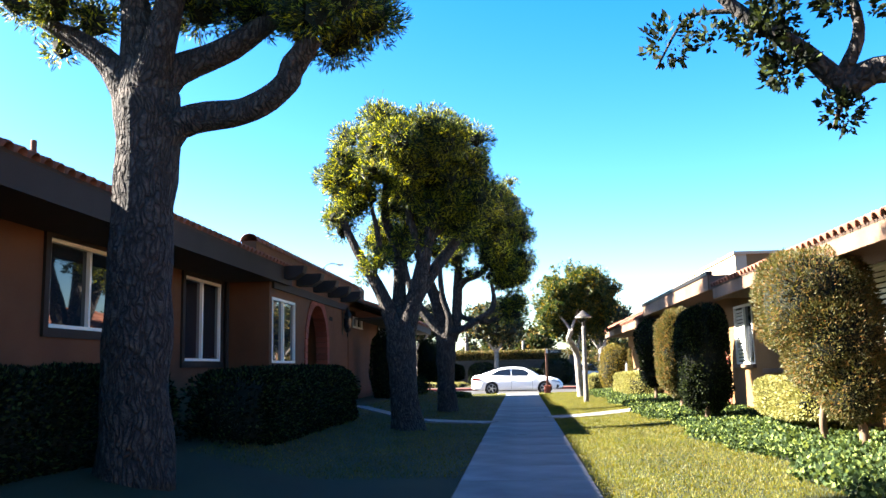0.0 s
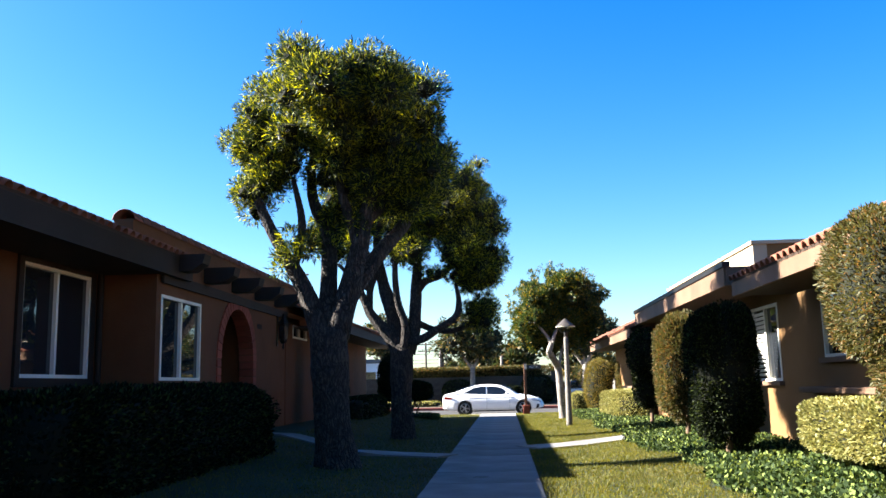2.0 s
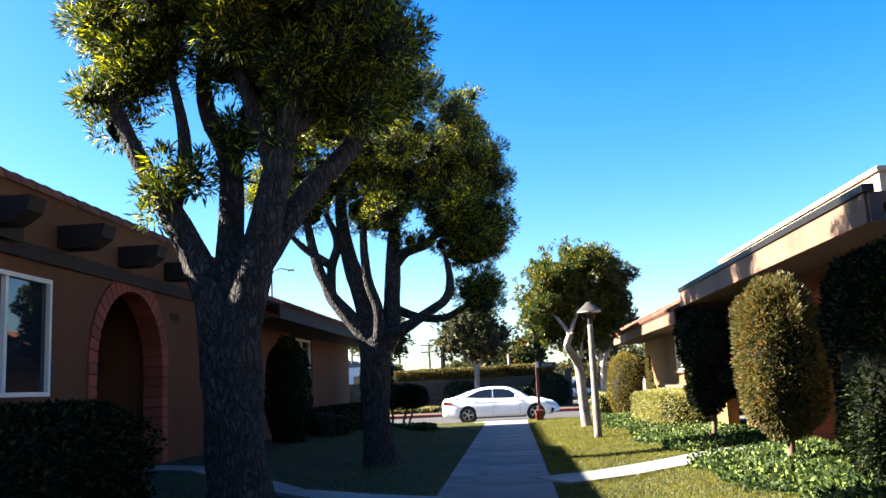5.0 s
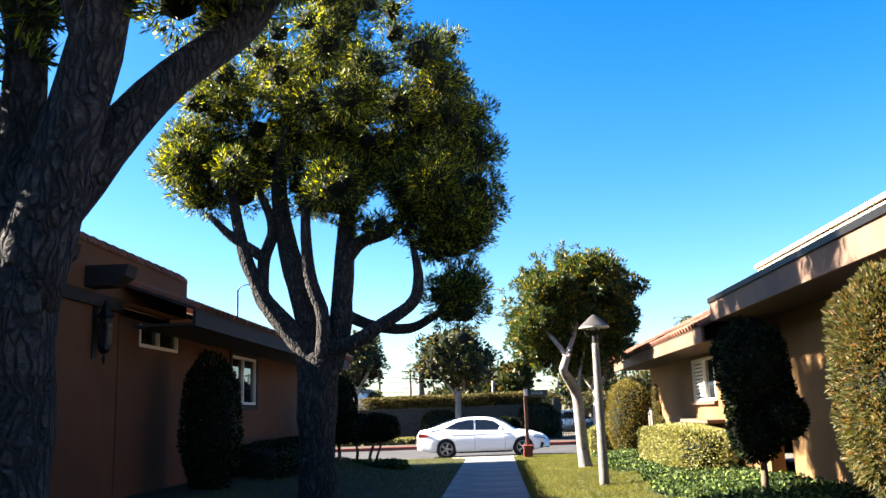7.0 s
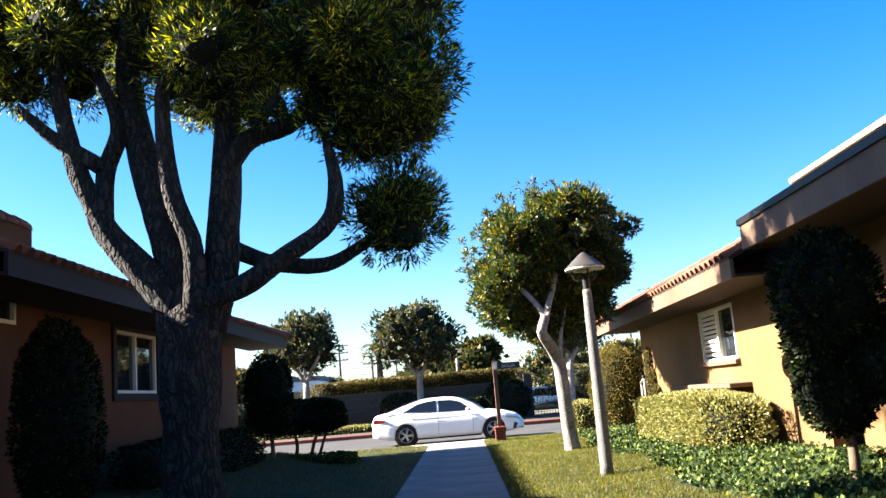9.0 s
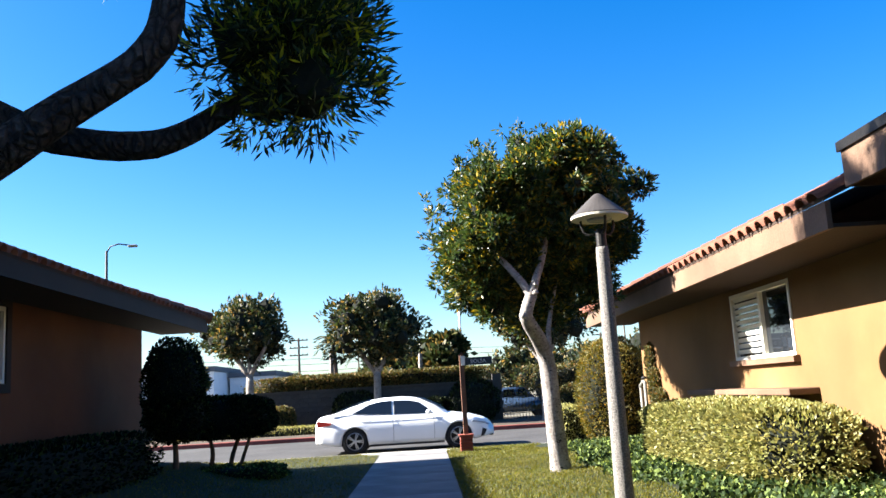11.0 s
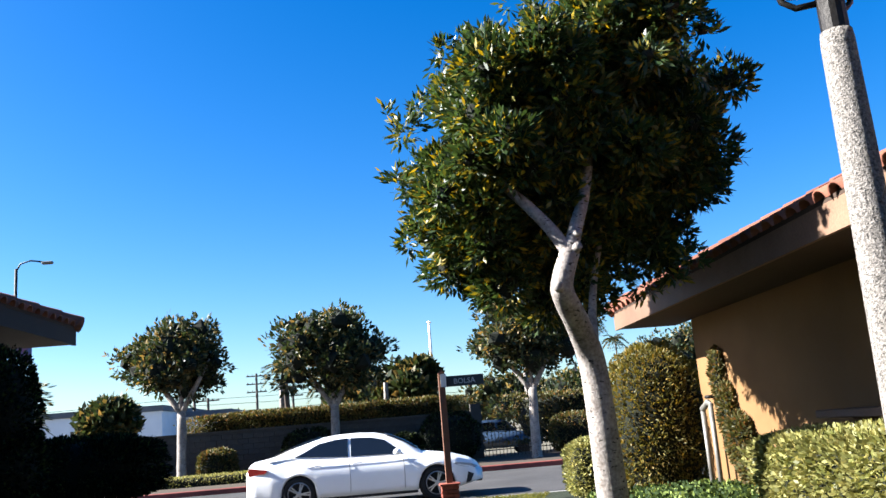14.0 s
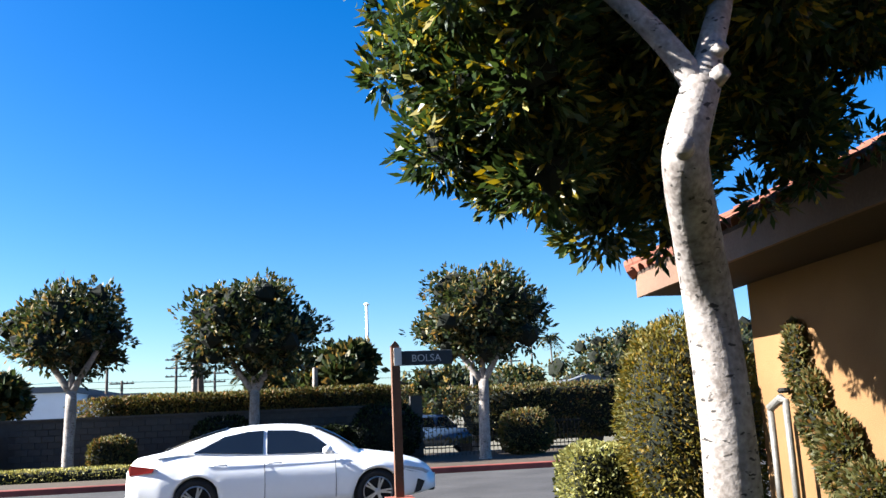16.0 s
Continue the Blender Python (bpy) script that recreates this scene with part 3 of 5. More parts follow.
def arch_entry(parent, face, s, yc, half, spring, z0, top):
    """A round-headed opening: spandrel wall above it, a ring of bricks round it, a recess and a door behind."""
    sp = bmesh.new()
    n = 24
    xa, xb = sorted((face, face - s * 0.3))
    for i in range(n):
        a0, a1 = math.pi * i / n, math.pi * (i + 1) / n
        q = [(yc - half * math.cos(a0), spring + half * math.sin(a0)), (yc - half * math.cos(a1), spring + half * math.sin(a1))]
        prism(sp, [q[0], q[1], (q[1][0], top), (q[0][0], top)], "x", xa, xb)
    part("arch_wall", sp, M["stucco"] if s > 0 else M["stucco_r"], parent)
    ring = thing("arch_ring")
    ring.parent = parent
    ring["label"] = "ring of red painted bricks round the arch"
    cnt = 23
    me = arch_brick_mesh(half - 0.02, half + 0.24, math.pi / cnt, 0.34)
    for i in range(cnt):
        w = math.pi * (i + 0.5) / cnt - math.pi / 2
        share("brick", me, ring, Matrix.Translation((min(face + s * 0.03, face + s * 0.03 - s * 0.34), yc, spring)) @ Matrix.Rotation(-w, 4, 'X'))
    bm = bmesh.new()
    box(bm, 0, 0.34, -0.12, 0.12, 0.008, 0.162, 0.008)
    leg = mesh_of("leg_brick", bm, M["brick"])
    k = z0
    while k < spring - 0.1:
        for yy in (yc - half - 0.11, yc + half + 0.11):
            share("brick", leg, ring, Matrix.Translation((min(face + s * 0.03, face + s * 0.03 - s * 0.34), yy, k)))
        k += 0.17
    back = face - s * 1.25
    wm = M["stucco"] if s > 0 else M["stucco_r"]
    part("entry_wall", boxed(*sorted((back, back - s * 0.2)), yc - half - 0.3, yc + half + 0.3, z0 - 0.3, top), wm, parent)
    for yy in (yc - half - 0.3, yc + half + 0.1):
        part("entry_wall", boxed(*sorted((back, face - s * 0.3)), yy, yy + 0.2, z0 - 0.3, top), wm, parent)
    part("entry_step", boxed(*sorted((back, face + s * 0.2)), yc - half + 0.02, yc + half - 0.02, z0 - 0.4, z0), M["concrete"], parent)
    d = bmesh.new()
    box(d, *sorted((back, back + s * 0.06)), yc - 0.5, yc + 0.45, z0, z0 + 2.1)
    for zz in (z0 + 0.25, z0 + 1.2):
        for yy in (yc - 0.38, yc + 0.02):
            box(d, *sorted((back + s * 0.06, back + s * 0.08)), yy, yy + 0.3, zz, zz + 0.7)
    part("door", d, M["door"], parent, "dark panelled front door")


LX1, LX2, LX3 = -6.4, -5.4, -5.38
FLOOR_L = 0.3
house = thing("house", label="long ochre stucco bungalow with tiled eaves in shade", category="house")
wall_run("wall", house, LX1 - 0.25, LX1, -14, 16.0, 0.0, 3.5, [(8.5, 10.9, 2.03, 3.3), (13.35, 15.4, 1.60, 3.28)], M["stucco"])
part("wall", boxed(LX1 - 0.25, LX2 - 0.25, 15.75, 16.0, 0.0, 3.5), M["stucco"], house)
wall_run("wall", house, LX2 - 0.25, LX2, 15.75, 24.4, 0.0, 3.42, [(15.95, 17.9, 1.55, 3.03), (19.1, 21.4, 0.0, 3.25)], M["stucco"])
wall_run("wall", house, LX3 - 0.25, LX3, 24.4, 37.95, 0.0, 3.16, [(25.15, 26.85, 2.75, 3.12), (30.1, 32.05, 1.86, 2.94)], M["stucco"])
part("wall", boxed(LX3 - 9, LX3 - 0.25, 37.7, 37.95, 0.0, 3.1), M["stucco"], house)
house_window(house, LX1, 1, 8.5, 10.9, 2.03, 3.3)
house_window(house, LX1, 1, 13.35, 15.4, 1.60, 3.28)
house_window(house, LX2, 1, 15.95, 17.9, 1.55, 3.03, surround=False)
house_window(house, LX3, 1, 25.15, 26.85, 2.75, 3.12, surround=False)
house_window(house, LX3, 1, 30.1, 32.05, 1.86, 2.94)
arch_entry(house, LX2, 1, 20.25, 1.15, 2.0, FLOOR_L, 3.25)
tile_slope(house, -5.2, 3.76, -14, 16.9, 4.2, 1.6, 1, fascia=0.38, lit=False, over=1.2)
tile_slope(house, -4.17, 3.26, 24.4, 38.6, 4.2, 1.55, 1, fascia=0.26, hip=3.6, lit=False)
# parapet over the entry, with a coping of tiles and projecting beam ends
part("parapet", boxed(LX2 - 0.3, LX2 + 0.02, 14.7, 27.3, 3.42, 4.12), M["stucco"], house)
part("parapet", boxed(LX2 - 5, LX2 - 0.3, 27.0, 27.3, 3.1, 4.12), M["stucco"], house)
part("band", boxed(LX2 + 0.02, LX2 + 0.07, 15.9, 24.4, 3.22, 3.41), M["trim"], house)
for k in range(5):
    yb = 16.4 + 1.74 * k
    bm = bmesh.new()
    prism(bm, [(LX2 - 0.1, 3.46), (LX2 + 0.42, 3.46), (LX2 + 0.62, 3.59), (LX2 + 0.66, 3.76), (LX2 - 0.1, 3.76)], "y", yb - 0.17, yb + 0.17)
    part("beam_end", bm, M["trim"], house, "dark projecting timber beam end")
coping = mesh_of("coping_tile", tile_mesh(0.36, 0.2), M["tile"], True)
yy = 14.7
while yy < 27.2:
    share("coping_tile", coping, house, Matrix.Translation((LX2 - 0.14, yy, 4.11)) @ Matrix.Rotation(math.pi / 2, 4, 'Z'))
    yy += 0.34
bm = bmesh.new()
tube(bm, [(-7.3, 9.5, 4.2), (-7.3, 9.5, 5.0)], 0.05, 10)
part("vent_pipe", bm, M["tile"], house)
bm = bmesh.new()
tube(bm, [(LX1 + 0.06, 15.66, 3.4), (LX1 + 0.06, 15.66, 0.4)], 0.05, 8)
part("downspout", bm, M["trim"], house)
# numerals beside the arch as plain bars
for k in range(5):
    part("numeral", boxed(LX2 + 0.002, LX2 + 0.012, 21.75 + 0.085 * k, 21.80 + 0.085 * k, 2.80, 2.92), M["trim"], house)
lantern = thing("wall_lantern", (LX2 + 0.16, 23.6, 2.4), "black iron wall lantern beside the arched entry", "lantern")
part("backplate", boxed(-0.16, -0.145, -0.07, 0.07, 0.05, 0.85), M["iron"], lantern)
part("cage", lathe(bmesh.new(), [(0.05, 0.12), (0.10, 0.18), (0.11, 0.62), (0.08, 0.7)], 6), M["iron"], lantern)
part("glass", lathe(bmesh.new(), [(0.112, 0.24), (0.118, 0.56)], 6), M["car_glass"], lantern)
part("roof", lathe(bmesh.new(), [(0.14, 0.66), (0.06, 0.78), (0.02, 0.9)], 6), M["iron"], lantern)
part("tail", lathe(bmesh.new(), [(0.01, -0.03), (0.03, 0.03), (0.015, 0.12)], 8), M["iron"], lantern)
mailbox = thing("mailbox", (LX2 - 1.05, 21.1, 1.85), "small black letter box on the entry wall", "mailbox")
part("box", boxed(-0.2, 0.06, -0.16, 0.16, 0.0, 0.24, bevel=0.01), M["iron"], mailbox)
part("lid", boxed(-0.2, 0.09, -0.17, 0.17, 0.24, 0.27, bevel=0.005), M["iron"], mailbox)

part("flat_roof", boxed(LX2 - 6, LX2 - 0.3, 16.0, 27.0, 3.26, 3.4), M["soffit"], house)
RX1, RX2, RX3 = 5.6, 5.6, 5.2
house2 = thing("house", label="long tan stucco bungalow with sunlit tiled eaves", category="house")
wall_run("wall", house2, RX1, RX1 + 0.25, -14, 17.0, 0.0, 2.9, [(9.3, 11.5, 1.66, 2.8), (13.5, 15.7, 1.66, 2.8)], M["stucco_r"])
wall_run("wall", house2, RX2, RX2 + 0.25, 17.0, 27.2, 0.0, 3.1, [(17.9, 19.6, 1.3, 2.75), (20.6, 22.9, 0.0, 2.75)], M["stucco_r"])
wall_run("wall", house2, RX3, RX3 + 0.25, 27.2, 38.2, 0.0, 2.7, [(30.5, 32.6, 1.58, 2.55)], M["stucco_r"])
part("wall", boxed(RX3 + 0.25, RX3 + 9, 37.95, 38.2, 0.0, 2.7), M["stucco_r"], house2)
house_window(house2, RX1, -1, 9.3, 11.5, 1.66, 2.8, surround=False, sill=True, shutters=True)
house_window(house2, RX1, -1, 13.5, 15.7, 1.66, 2.8, surround=False, sill=True)
house_window(house2, RX2, -1, 17.9, 19.6, 1.3, 2.75, shutters=True, surround=False, sill=True)
house_window(house2, RX3, -1, 30.5, 32.6, 1.58, 2.55, shutters=True, surround=False, sill=True)
arch_entry(house2, RX2, -1, 21.75, 1.15, 1.55, 0.15, 2.75)
tile_slope(house2, 4.4, 3.02, -14, 16.4, 4.0, 1.3, -1, fascia=0.25)
tile_slope(house2, 4.22, 2.93, 27.3, 39.0, 3.4, 1.5, -1, fascia=0.28, hip=3.2)
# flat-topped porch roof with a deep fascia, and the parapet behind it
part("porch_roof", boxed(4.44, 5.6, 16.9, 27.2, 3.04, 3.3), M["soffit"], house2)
part("fascia", boxed(4.4, 4.44, 16.86, 27.24, 2.98, 3.31), M["fascia"], house2, "deep brown fascia board")
part("fascia", boxed(4.44, 6.5, 16.82, 16.86, 2.98, 3.31), M["fascia"], house2)
part("fascia", boxed(4.44, 5.6, 27.2, 27.24, 2.98, 3.31), M["fascia"], house2)
part("flashing", boxed(4.37, 4.5, 16.8, 27.26, 3.311, 3.40), M["iron"], house2, "dark metal roof edge")
part("parapet", boxed(5.62, 5.9, 19.2, 28.2, 3.1, 4.06), M["parapet"], house2, "cream painted parapet wall")
part("parapet", boxed(5.9, 10, 19.2, 19.48, 3.1, 4.06), M["stucco_r"], house2)
part("parapet", boxed(5.9, 10, 27.92, 28.2, 3.1, 4.06), M["stucco_r"], house2)
part("coping", boxed(5.58, 5.95, 19.15, 28.25, 4.06, 4.13), M["parapet"], house2)
part("coping", boxed(5.95, 10, 19.15, 19.52, 4.06, 4.13), M["parapet"], house2)
bm = bmesh.new()
box(bm, 4.82, 5.2, 30.0, 34.0, 1.1, 1.18, 0.01)
shelf = part("shelf", bm, M["fascia"], house2, "timber planter ledge below the window")
for yb in (30.6, 32.0, 33.4):
    bm = bmesh.new()
    prism(bm, [(4.9, 1.1), (5.2, 1.1), (5.2, 0.92), (5.05, 1.0)], "y", yb - 0.06, yb + 0.06)
    part("bracket", bm, M["fascia"], house2)
for y0 in (8.9, 13.0):
    part("shelf", boxed(5.2, 5.6, y0, y0 + 2.9, 1.12, 1.21, bevel=0.01), M["fascia"], house2, "timber planter ledge below the window")
    for yb in (y0 + 0.4, y0 + 1.45, y0 + 2.5):
        bm = bmesh.new()
        prism(bm, [(5.28, 1.12), (5.6, 1.12), (5.6, 0.94), (5.45, 1.02)], "y", yb - 0.06, yb + 0.06)
        part("bracket", bm, M["fascia"], house2)
part("flat_roof", boxed(5.86, 11, 16.9, 27.6, 3.06, 3.2), M["soffit"], house2)


# back slopes, rear walls and ends that close the houses
def roof_back(parent, xw, xr, xb, zw, zr, y0, y1, hip, mat):
    """The roof mass behind the front slope: from the wall line over the ridge down to the rear wall."""
    bm = bmesh.new()
    for x, z, a, b in ((xw, zw, y0, y1), (xr, zr, y0, y1 - hip), (xb, zw, y0, y1)):
        bm.verts.new((x, a, z))
        bm.verts.new((x, b, z))
    bmesh.ops.convex_hull(bm, input=bm.verts)
    part("roof_back", bm, mat, parent)


for root, s, xw, xr, zw, zr, y0, y1, hip in ((house, 1, LX1, -9.4, 4.05, 5.2, -14, 16.0, 0.0), (house, 1, LX3, -8.4, 3.55, 4.64, 27.4, 37.9, 3.0), (house2, -1, RX1, 8.4, 3.25, 4.15, -14, 16.4, 0.0), (house2, -1, RX3, 7.6, 3.2, 4.25, 28.3, 38.15, 2.6)):
    xb = 2 * xr - xw
    wm = M["stucco"] if s > 0 else M["stucco_r"]
    roof_back(root, xw - s * 0.3, xr, xb, zw, zr, y0, y1, hip, M["tile_f"])
    part("rear_wall", boxed(*sorted((xb, xb + s * 0.25)), y0, y1, 0.0, zw - 0.01), wm, root)
    if y0 < 0:
        part("end_wall", boxed(*sorted((xb + s * 0.26, xw - s * 0.26)), y0, y0 + 0.25, 0.0, zw - 0.01), wm, root)


# ---- trees ----
def tree(at, label, paths, bark, crown_spec, seg=12, category="tree", rough=0.14, core=0.55):
    root = thing("tree", at, label, category)
    part("trunk", limbs(bmesh.new(), paths, seg, rough), bark, root, smooth=True)
    crown("crown", *crown_spec, root, core=core)
    return root


def podocarpus(at, label, paths, bodies, seed, clumps=110, tufts=9000, size=1.0):
    root = tree(at, label, paths, M["bark"], (seed, bodies, clumps, (0.2, 0.42), tufts, 9, 0.092, 0.0165, M["leaf_pod"]), 16)
    root.scale = (size, size, size)
    return root


podocarpus((-3.87, 5.9, 0.36), "tall tree with thick grey fissured trunk beside the hedge", [
    ([(0.02, 0, -0.2), (0, 0, 0.5), (0.0, 0, 1.9), (0.05, 0, 3.3), (0.02, 0, 4.0)], [0.42, 0.36, 0.33, 0.34, 0.36]),
    ([(0.1, 0, 3.3), (0.45, 0, 3.7), (1.1, 0, 3.78), (1.55, -0.05, 4.0), (1.7, -0.1, 4.25), (1.95, -0.2, 4.5)], [0.2, 0.17, 0.14, 0.13, 0.13, 0.1]),
    ([(0.02, 0, 3.9), (0.3, 0.1, 4.3), (0.9, 0.2, 4.6), (1.6, 0.3, 5.1)], [0.24, 0.17, 0.14, 0.09]),
    ([(0.0, 0, 3.9), (0.25, -0.1, 4.8), (0.5, 0.1, 6.2)], [0.24, 0.16, 0.08]),
    ([(-0.05, 0, 3.9), (-0.15, 0.1, 4.9), (-0.5, 0.2, 6.4)], [0.26, 0.18, 0.08]),
    ([(-0.1, 0, 3.9), (-0.5, 0, 4.5), (-1.3, 0.1, 5.0)], [0.2, 0.13, 0.07]),
], [(0, 0.2, 6.6, 2.4, 2.2, 1.2), (2.0, -0.1, 4.85, 0.75, 0.7, 0.35), (1.0, 0.4, 5.2, 0.8, 0.8, 0.3), (-1.1, 0, 5.0, 0.5, 0.6, 0.3)], 11, 150, 16000)
tree_two = podocarpus((-2.53, 16.4, 0.06), "dense rounded tree with several grey stems and yellow-green tips", [
    ([(0.15, 0, -0.25), (0.07, 0, 0.3), (0.0, 0, 1.3), (-0.03, 0, 2.2)], [0.42, 0.32, 0.29, 0.33]),
    ([(-0.12, 0, 2.05), (-0.45, 0, 2.9), (-0.95, -0.1, 3.8), (-1.35, -0.1, 4.7)], [0.2, 0.14, 0.1, 0.06]),
    ([(0.1, 0, 2.05), (0.4, -0.05, 3.1), (0.65, -0.1, 4.1), (0.9, -0.1, 5.2)], [0.22, 0.165, 0.13, 0.07]),
    ([(-0.05, 0.05, 2.05), (-0.05, 0.15, 3.0), (-0.08, 0.2, 3.8), (-0.35, 0.2, 4.5), (-0.3, 0.2, 5.6)], [0.2, 0.14, 0.12, 0.09, 0.05]),
    ([(-0.07, 0.2, 3.7), (0.15, 0.3, 4.4), (0.3, 0.4, 5.2)], [0.09, 0.08, 0.05]),
    ([(0.5, -0.1, 3.5), (0.3, -0.2, 4.2), (0.1, -0.3, 5.0)], [0.09, 0.08, 0.05]),
    ([(-0.6, 0, 3.2), (-0.45, -0.1, 3.9), (-0.6, -0.1, 4.7)], [0.08, 0.07, 0.04]),
    ([(0.6, -0.1, 3.9), (1.0, 0.2, 4.4), (1.5, 0.2, 5.0)], [0.09, 0.08, 0.05]),
    ([(0.15, 0.05, 2.4), (0.7, 0.3, 3.35), (1.2, 0.8, 4.1), (1.4, 1.2, 4.9)], [0.14, 0.13, 0.11, 0.06]),
], [(0.2, 0, 5.65, 1.75, 2.2, 1.15), (0.95, 0, 5.2, 1.05, 1.2, 0.85), (1.3, 0.1, 4.6, 0.55, 0.7, 0.4), (-1.05, 0, 5.1, 0.6, 0.7, 0.7), (-1.1, 0, 4.4, 0.4, 0.4, 0.3), (1.0, 1.1, 4.95, 1.0, 1.1, 0.7)], 12, 210, 26000, 1.065)
crown("shoot_growth", 16, [(-0.62, -0.1, 3.5, 0.4, 0.3, 0.45), (-0.05, 0.1, 3.9, 0.3, 0.25, 0.4), (0.45, -0.1, 4.0, 0.2, 0.2, 0.3)], 26, (0.06, 0.16), 420, 9, 0.12, 0.022, M["leaf_pod"], tree_two, "sparse yellow-green shoots")
podocarpus((-2.2, 24.1, 0.05), "open-crowned tree whose bare grey limbs fork low", [
    ([(0.0, 0, -0.25), (0.0, 0, 0.3), (-0.02, 0, 1.2), (0.0, 0, 2.2)], [0.36, 0.29, 0.26, 0.31]),
    ([(-0.08, 0, 2.1), (-0.25, 0, 2.45), (-0.75, 0, 3.06), (-0.92, 0, 3.4), (-1.08, 0, 3.8), (-1.25, 0, 4.6), (-1.3, 0, 5.2)], [0.2, 0.17, 0.13, 0.11, 0.1, 0.08, 0.05]),
    ([(-0.8, 0, 3.1), (-0.8, 0.05, 3.7), (-0.68, 0.1, 4.2), (-0.9, 0.1, 4.8)], [0.09, 0.09, 0.085, 0.05]),
    ([(-0.82, 0, 3.75), (-1.25, -0.05, 4.05), (-1.6, -0.1, 4.4)], [0.08, 0.07, 0.04]),
    ([(0.0, 0, 2.1), (-0.05, 0.1, 2.5), (-0.25, 0.1, 3.2), (-0.5, 0.2, 4.0), (-0.62, 0.2, 5.0), (-0.4, 0.2, 6.0)], [0.25, 0.22, 0.19, 0.15, 0.11, 0.05]),
    ([(0.15, 0, 2.1), (0.3, 0, 2.5), (0.37, 0, 3.2), (0.4, 0.1, 3.9), (0.5, 0.1, 5.5)], [0.2, 0.17, 0.155, 0.14, 0.06]),
    ([(0.1, -0.15, 2.2), (0.12, -0.2, 2.8), (-0.05, -0.25, 3.4), (-0.1, -0.3, 4.3), (0.1, -0.3, 5.2)], [0.12, 0.1, 0.09, 0.07, 0.04]),
    ([(0.05, -0.1, 2.3), (0.55, -0.2, 2.42), (1.02, -0.2, 2.7), (1.4, -0.2, 2.95), (1.5, -0.2, 3.3), (1.43, -0.2, 3.8)], [0.11, 0.1, 0.09, 0.085, 0.075, 0.04]),
    ([(0.3, 0.1, 2.9), (0.8, 0.2, 2.68), (1.3, 0.2, 2.63), (1.65, 0.2, 2.78), (1.95, 0.2, 3.0)], [0.09, 0.08, 0.07, 0.06, 0.03]),
    ([(0.38, 0, 3.6), (0.65, 0, 3.9), (1.1, 0.1, 4.1), (1.5, 0, 4.6), (1.8, 0, 5.2)], [0.11, 0.1, 0.09, 0.08, 0.04]),
], [(0.15, 0, 6.3, 2.35, 2.6, 1.05), (-1.7, -0.1, 5.15, 0.95, 1.0, 0.6), (1.8, 0, 4.55, 0.8, 1.0, 0.55), (2.1, 0, 5.4, 0.55, 0.9, 0.65), (1.9, 0.1, 3.0, 0.42, 0.42, 0.38), (1.98, 0.05, 3.0, 0.34, 0.34, 0.34), (1.98, 0.05, 2.95, 0.2, 0.2, 0.25), (0.1, 0, 4.75, 0.7, 0.9, 0.5), (1.1, 0, 4.05, 0.5, 0.6, 0.15), (2.07, 0.0, 4.05, 0.5, 0.6, 0.45), (0.3, 2.3, 5.9, 1.9, 1.5, 1.0)], 13, 265, 26000, 1.04)
street_tree = tree((2.56, 33.8, 0.08), "round-crowned street tree with pale crooked trunk and knots", [
    ([(0.08, 0.02, -0.25), (0.03, -0.05, 0.2), (-0.04, -0.22, 1.14), (-0.08, -0.25, 1.8), (-0.22, -0.48, 2.14), (-0.42, -0.85, 2.42), (-0.44, -0.94, 2.56), (-0.34, -0.95, 2.84)], [0.22, 0.165, 0.145, 0.14, 0.13, 0.115, 0.105, 0.095]),
    ([(-0.35, -0.95, 2.8), (-0.46, -0.92, 3.02), (-0.66, -0.86, 3.3), (-1.0, -0.7, 3.75), (-1.25, -0.6, 4.3)], [0.07, 0.062, 0.055, 0.045, 0.025]),
    ([(-0.34, -0.95, 2.82), (-0.26, -0.93, 3.05), (-0.12, -0.85, 3.4), (0.05, -0.65, 4.0), (0.15, -0.5, 5.0)], [0.085, 0.068, 0.06, 0.045, 0.02]),
    ([(-0.06, -0.2, 1.75), (0.0, -0.12, 2.1), (0.03, -0.05, 2.35), (0.15, 0.1, 2.8), (0.4, 0.2, 3.6)], [0.06, 0.05, 0.045, 0.035, 0.02]),
    ([(-0.48, -0.98, 2.49), (-0.53, -1.07, 2.5)], [0.055, 0.05]),
    ([(-0.30, -1.0, 2.84), (-0.27, -1.06, 2.87)], [0.05, 0.04]),
    ([(-0.28, -0.98, 2.98), (-0.25, -1.04, 3.01)], [0.04, 0.035]),
], M["pale_bark"], (14, [(-0.15, 0.25, 4.45, 1.7, 1.65, 1.25), (-0.65, 0.6, 3.25, 0.95, 0.85, 0.75), (0.45, 0.75, 3.2, 0.85, 0.85, 0.8), (-1.2, 0.0, 3.6, 0.75, 0.8, 0.6), (0.9, 0.1, 3.9, 0.6, 0.9, 0.6), (0.2, 1.6, 4.2, 1.2, 1.0, 1.1), (0.0, 1.9, 3.4, 0.9, 0.7, 0.7), (0.1, -1.0, 4.7, 1.2, 0.8, 0.8), (-0.75, -0.85, 4.0, 0.65, 0.55, 0.5), (0.05, -0.85, 3.95, 0.5, 0.5, 0.4), (1.3, -0.1, 4.4, 0.55, 0.8, 0.8), (0.5, 2.5, 3.8, 1.1, 0.9, 1.0)], 390, (0.12, 0.34), 23000, 8, 0.115, 0.038, M["leaf_oval"]), 16, rough=0.025, core=0.5)
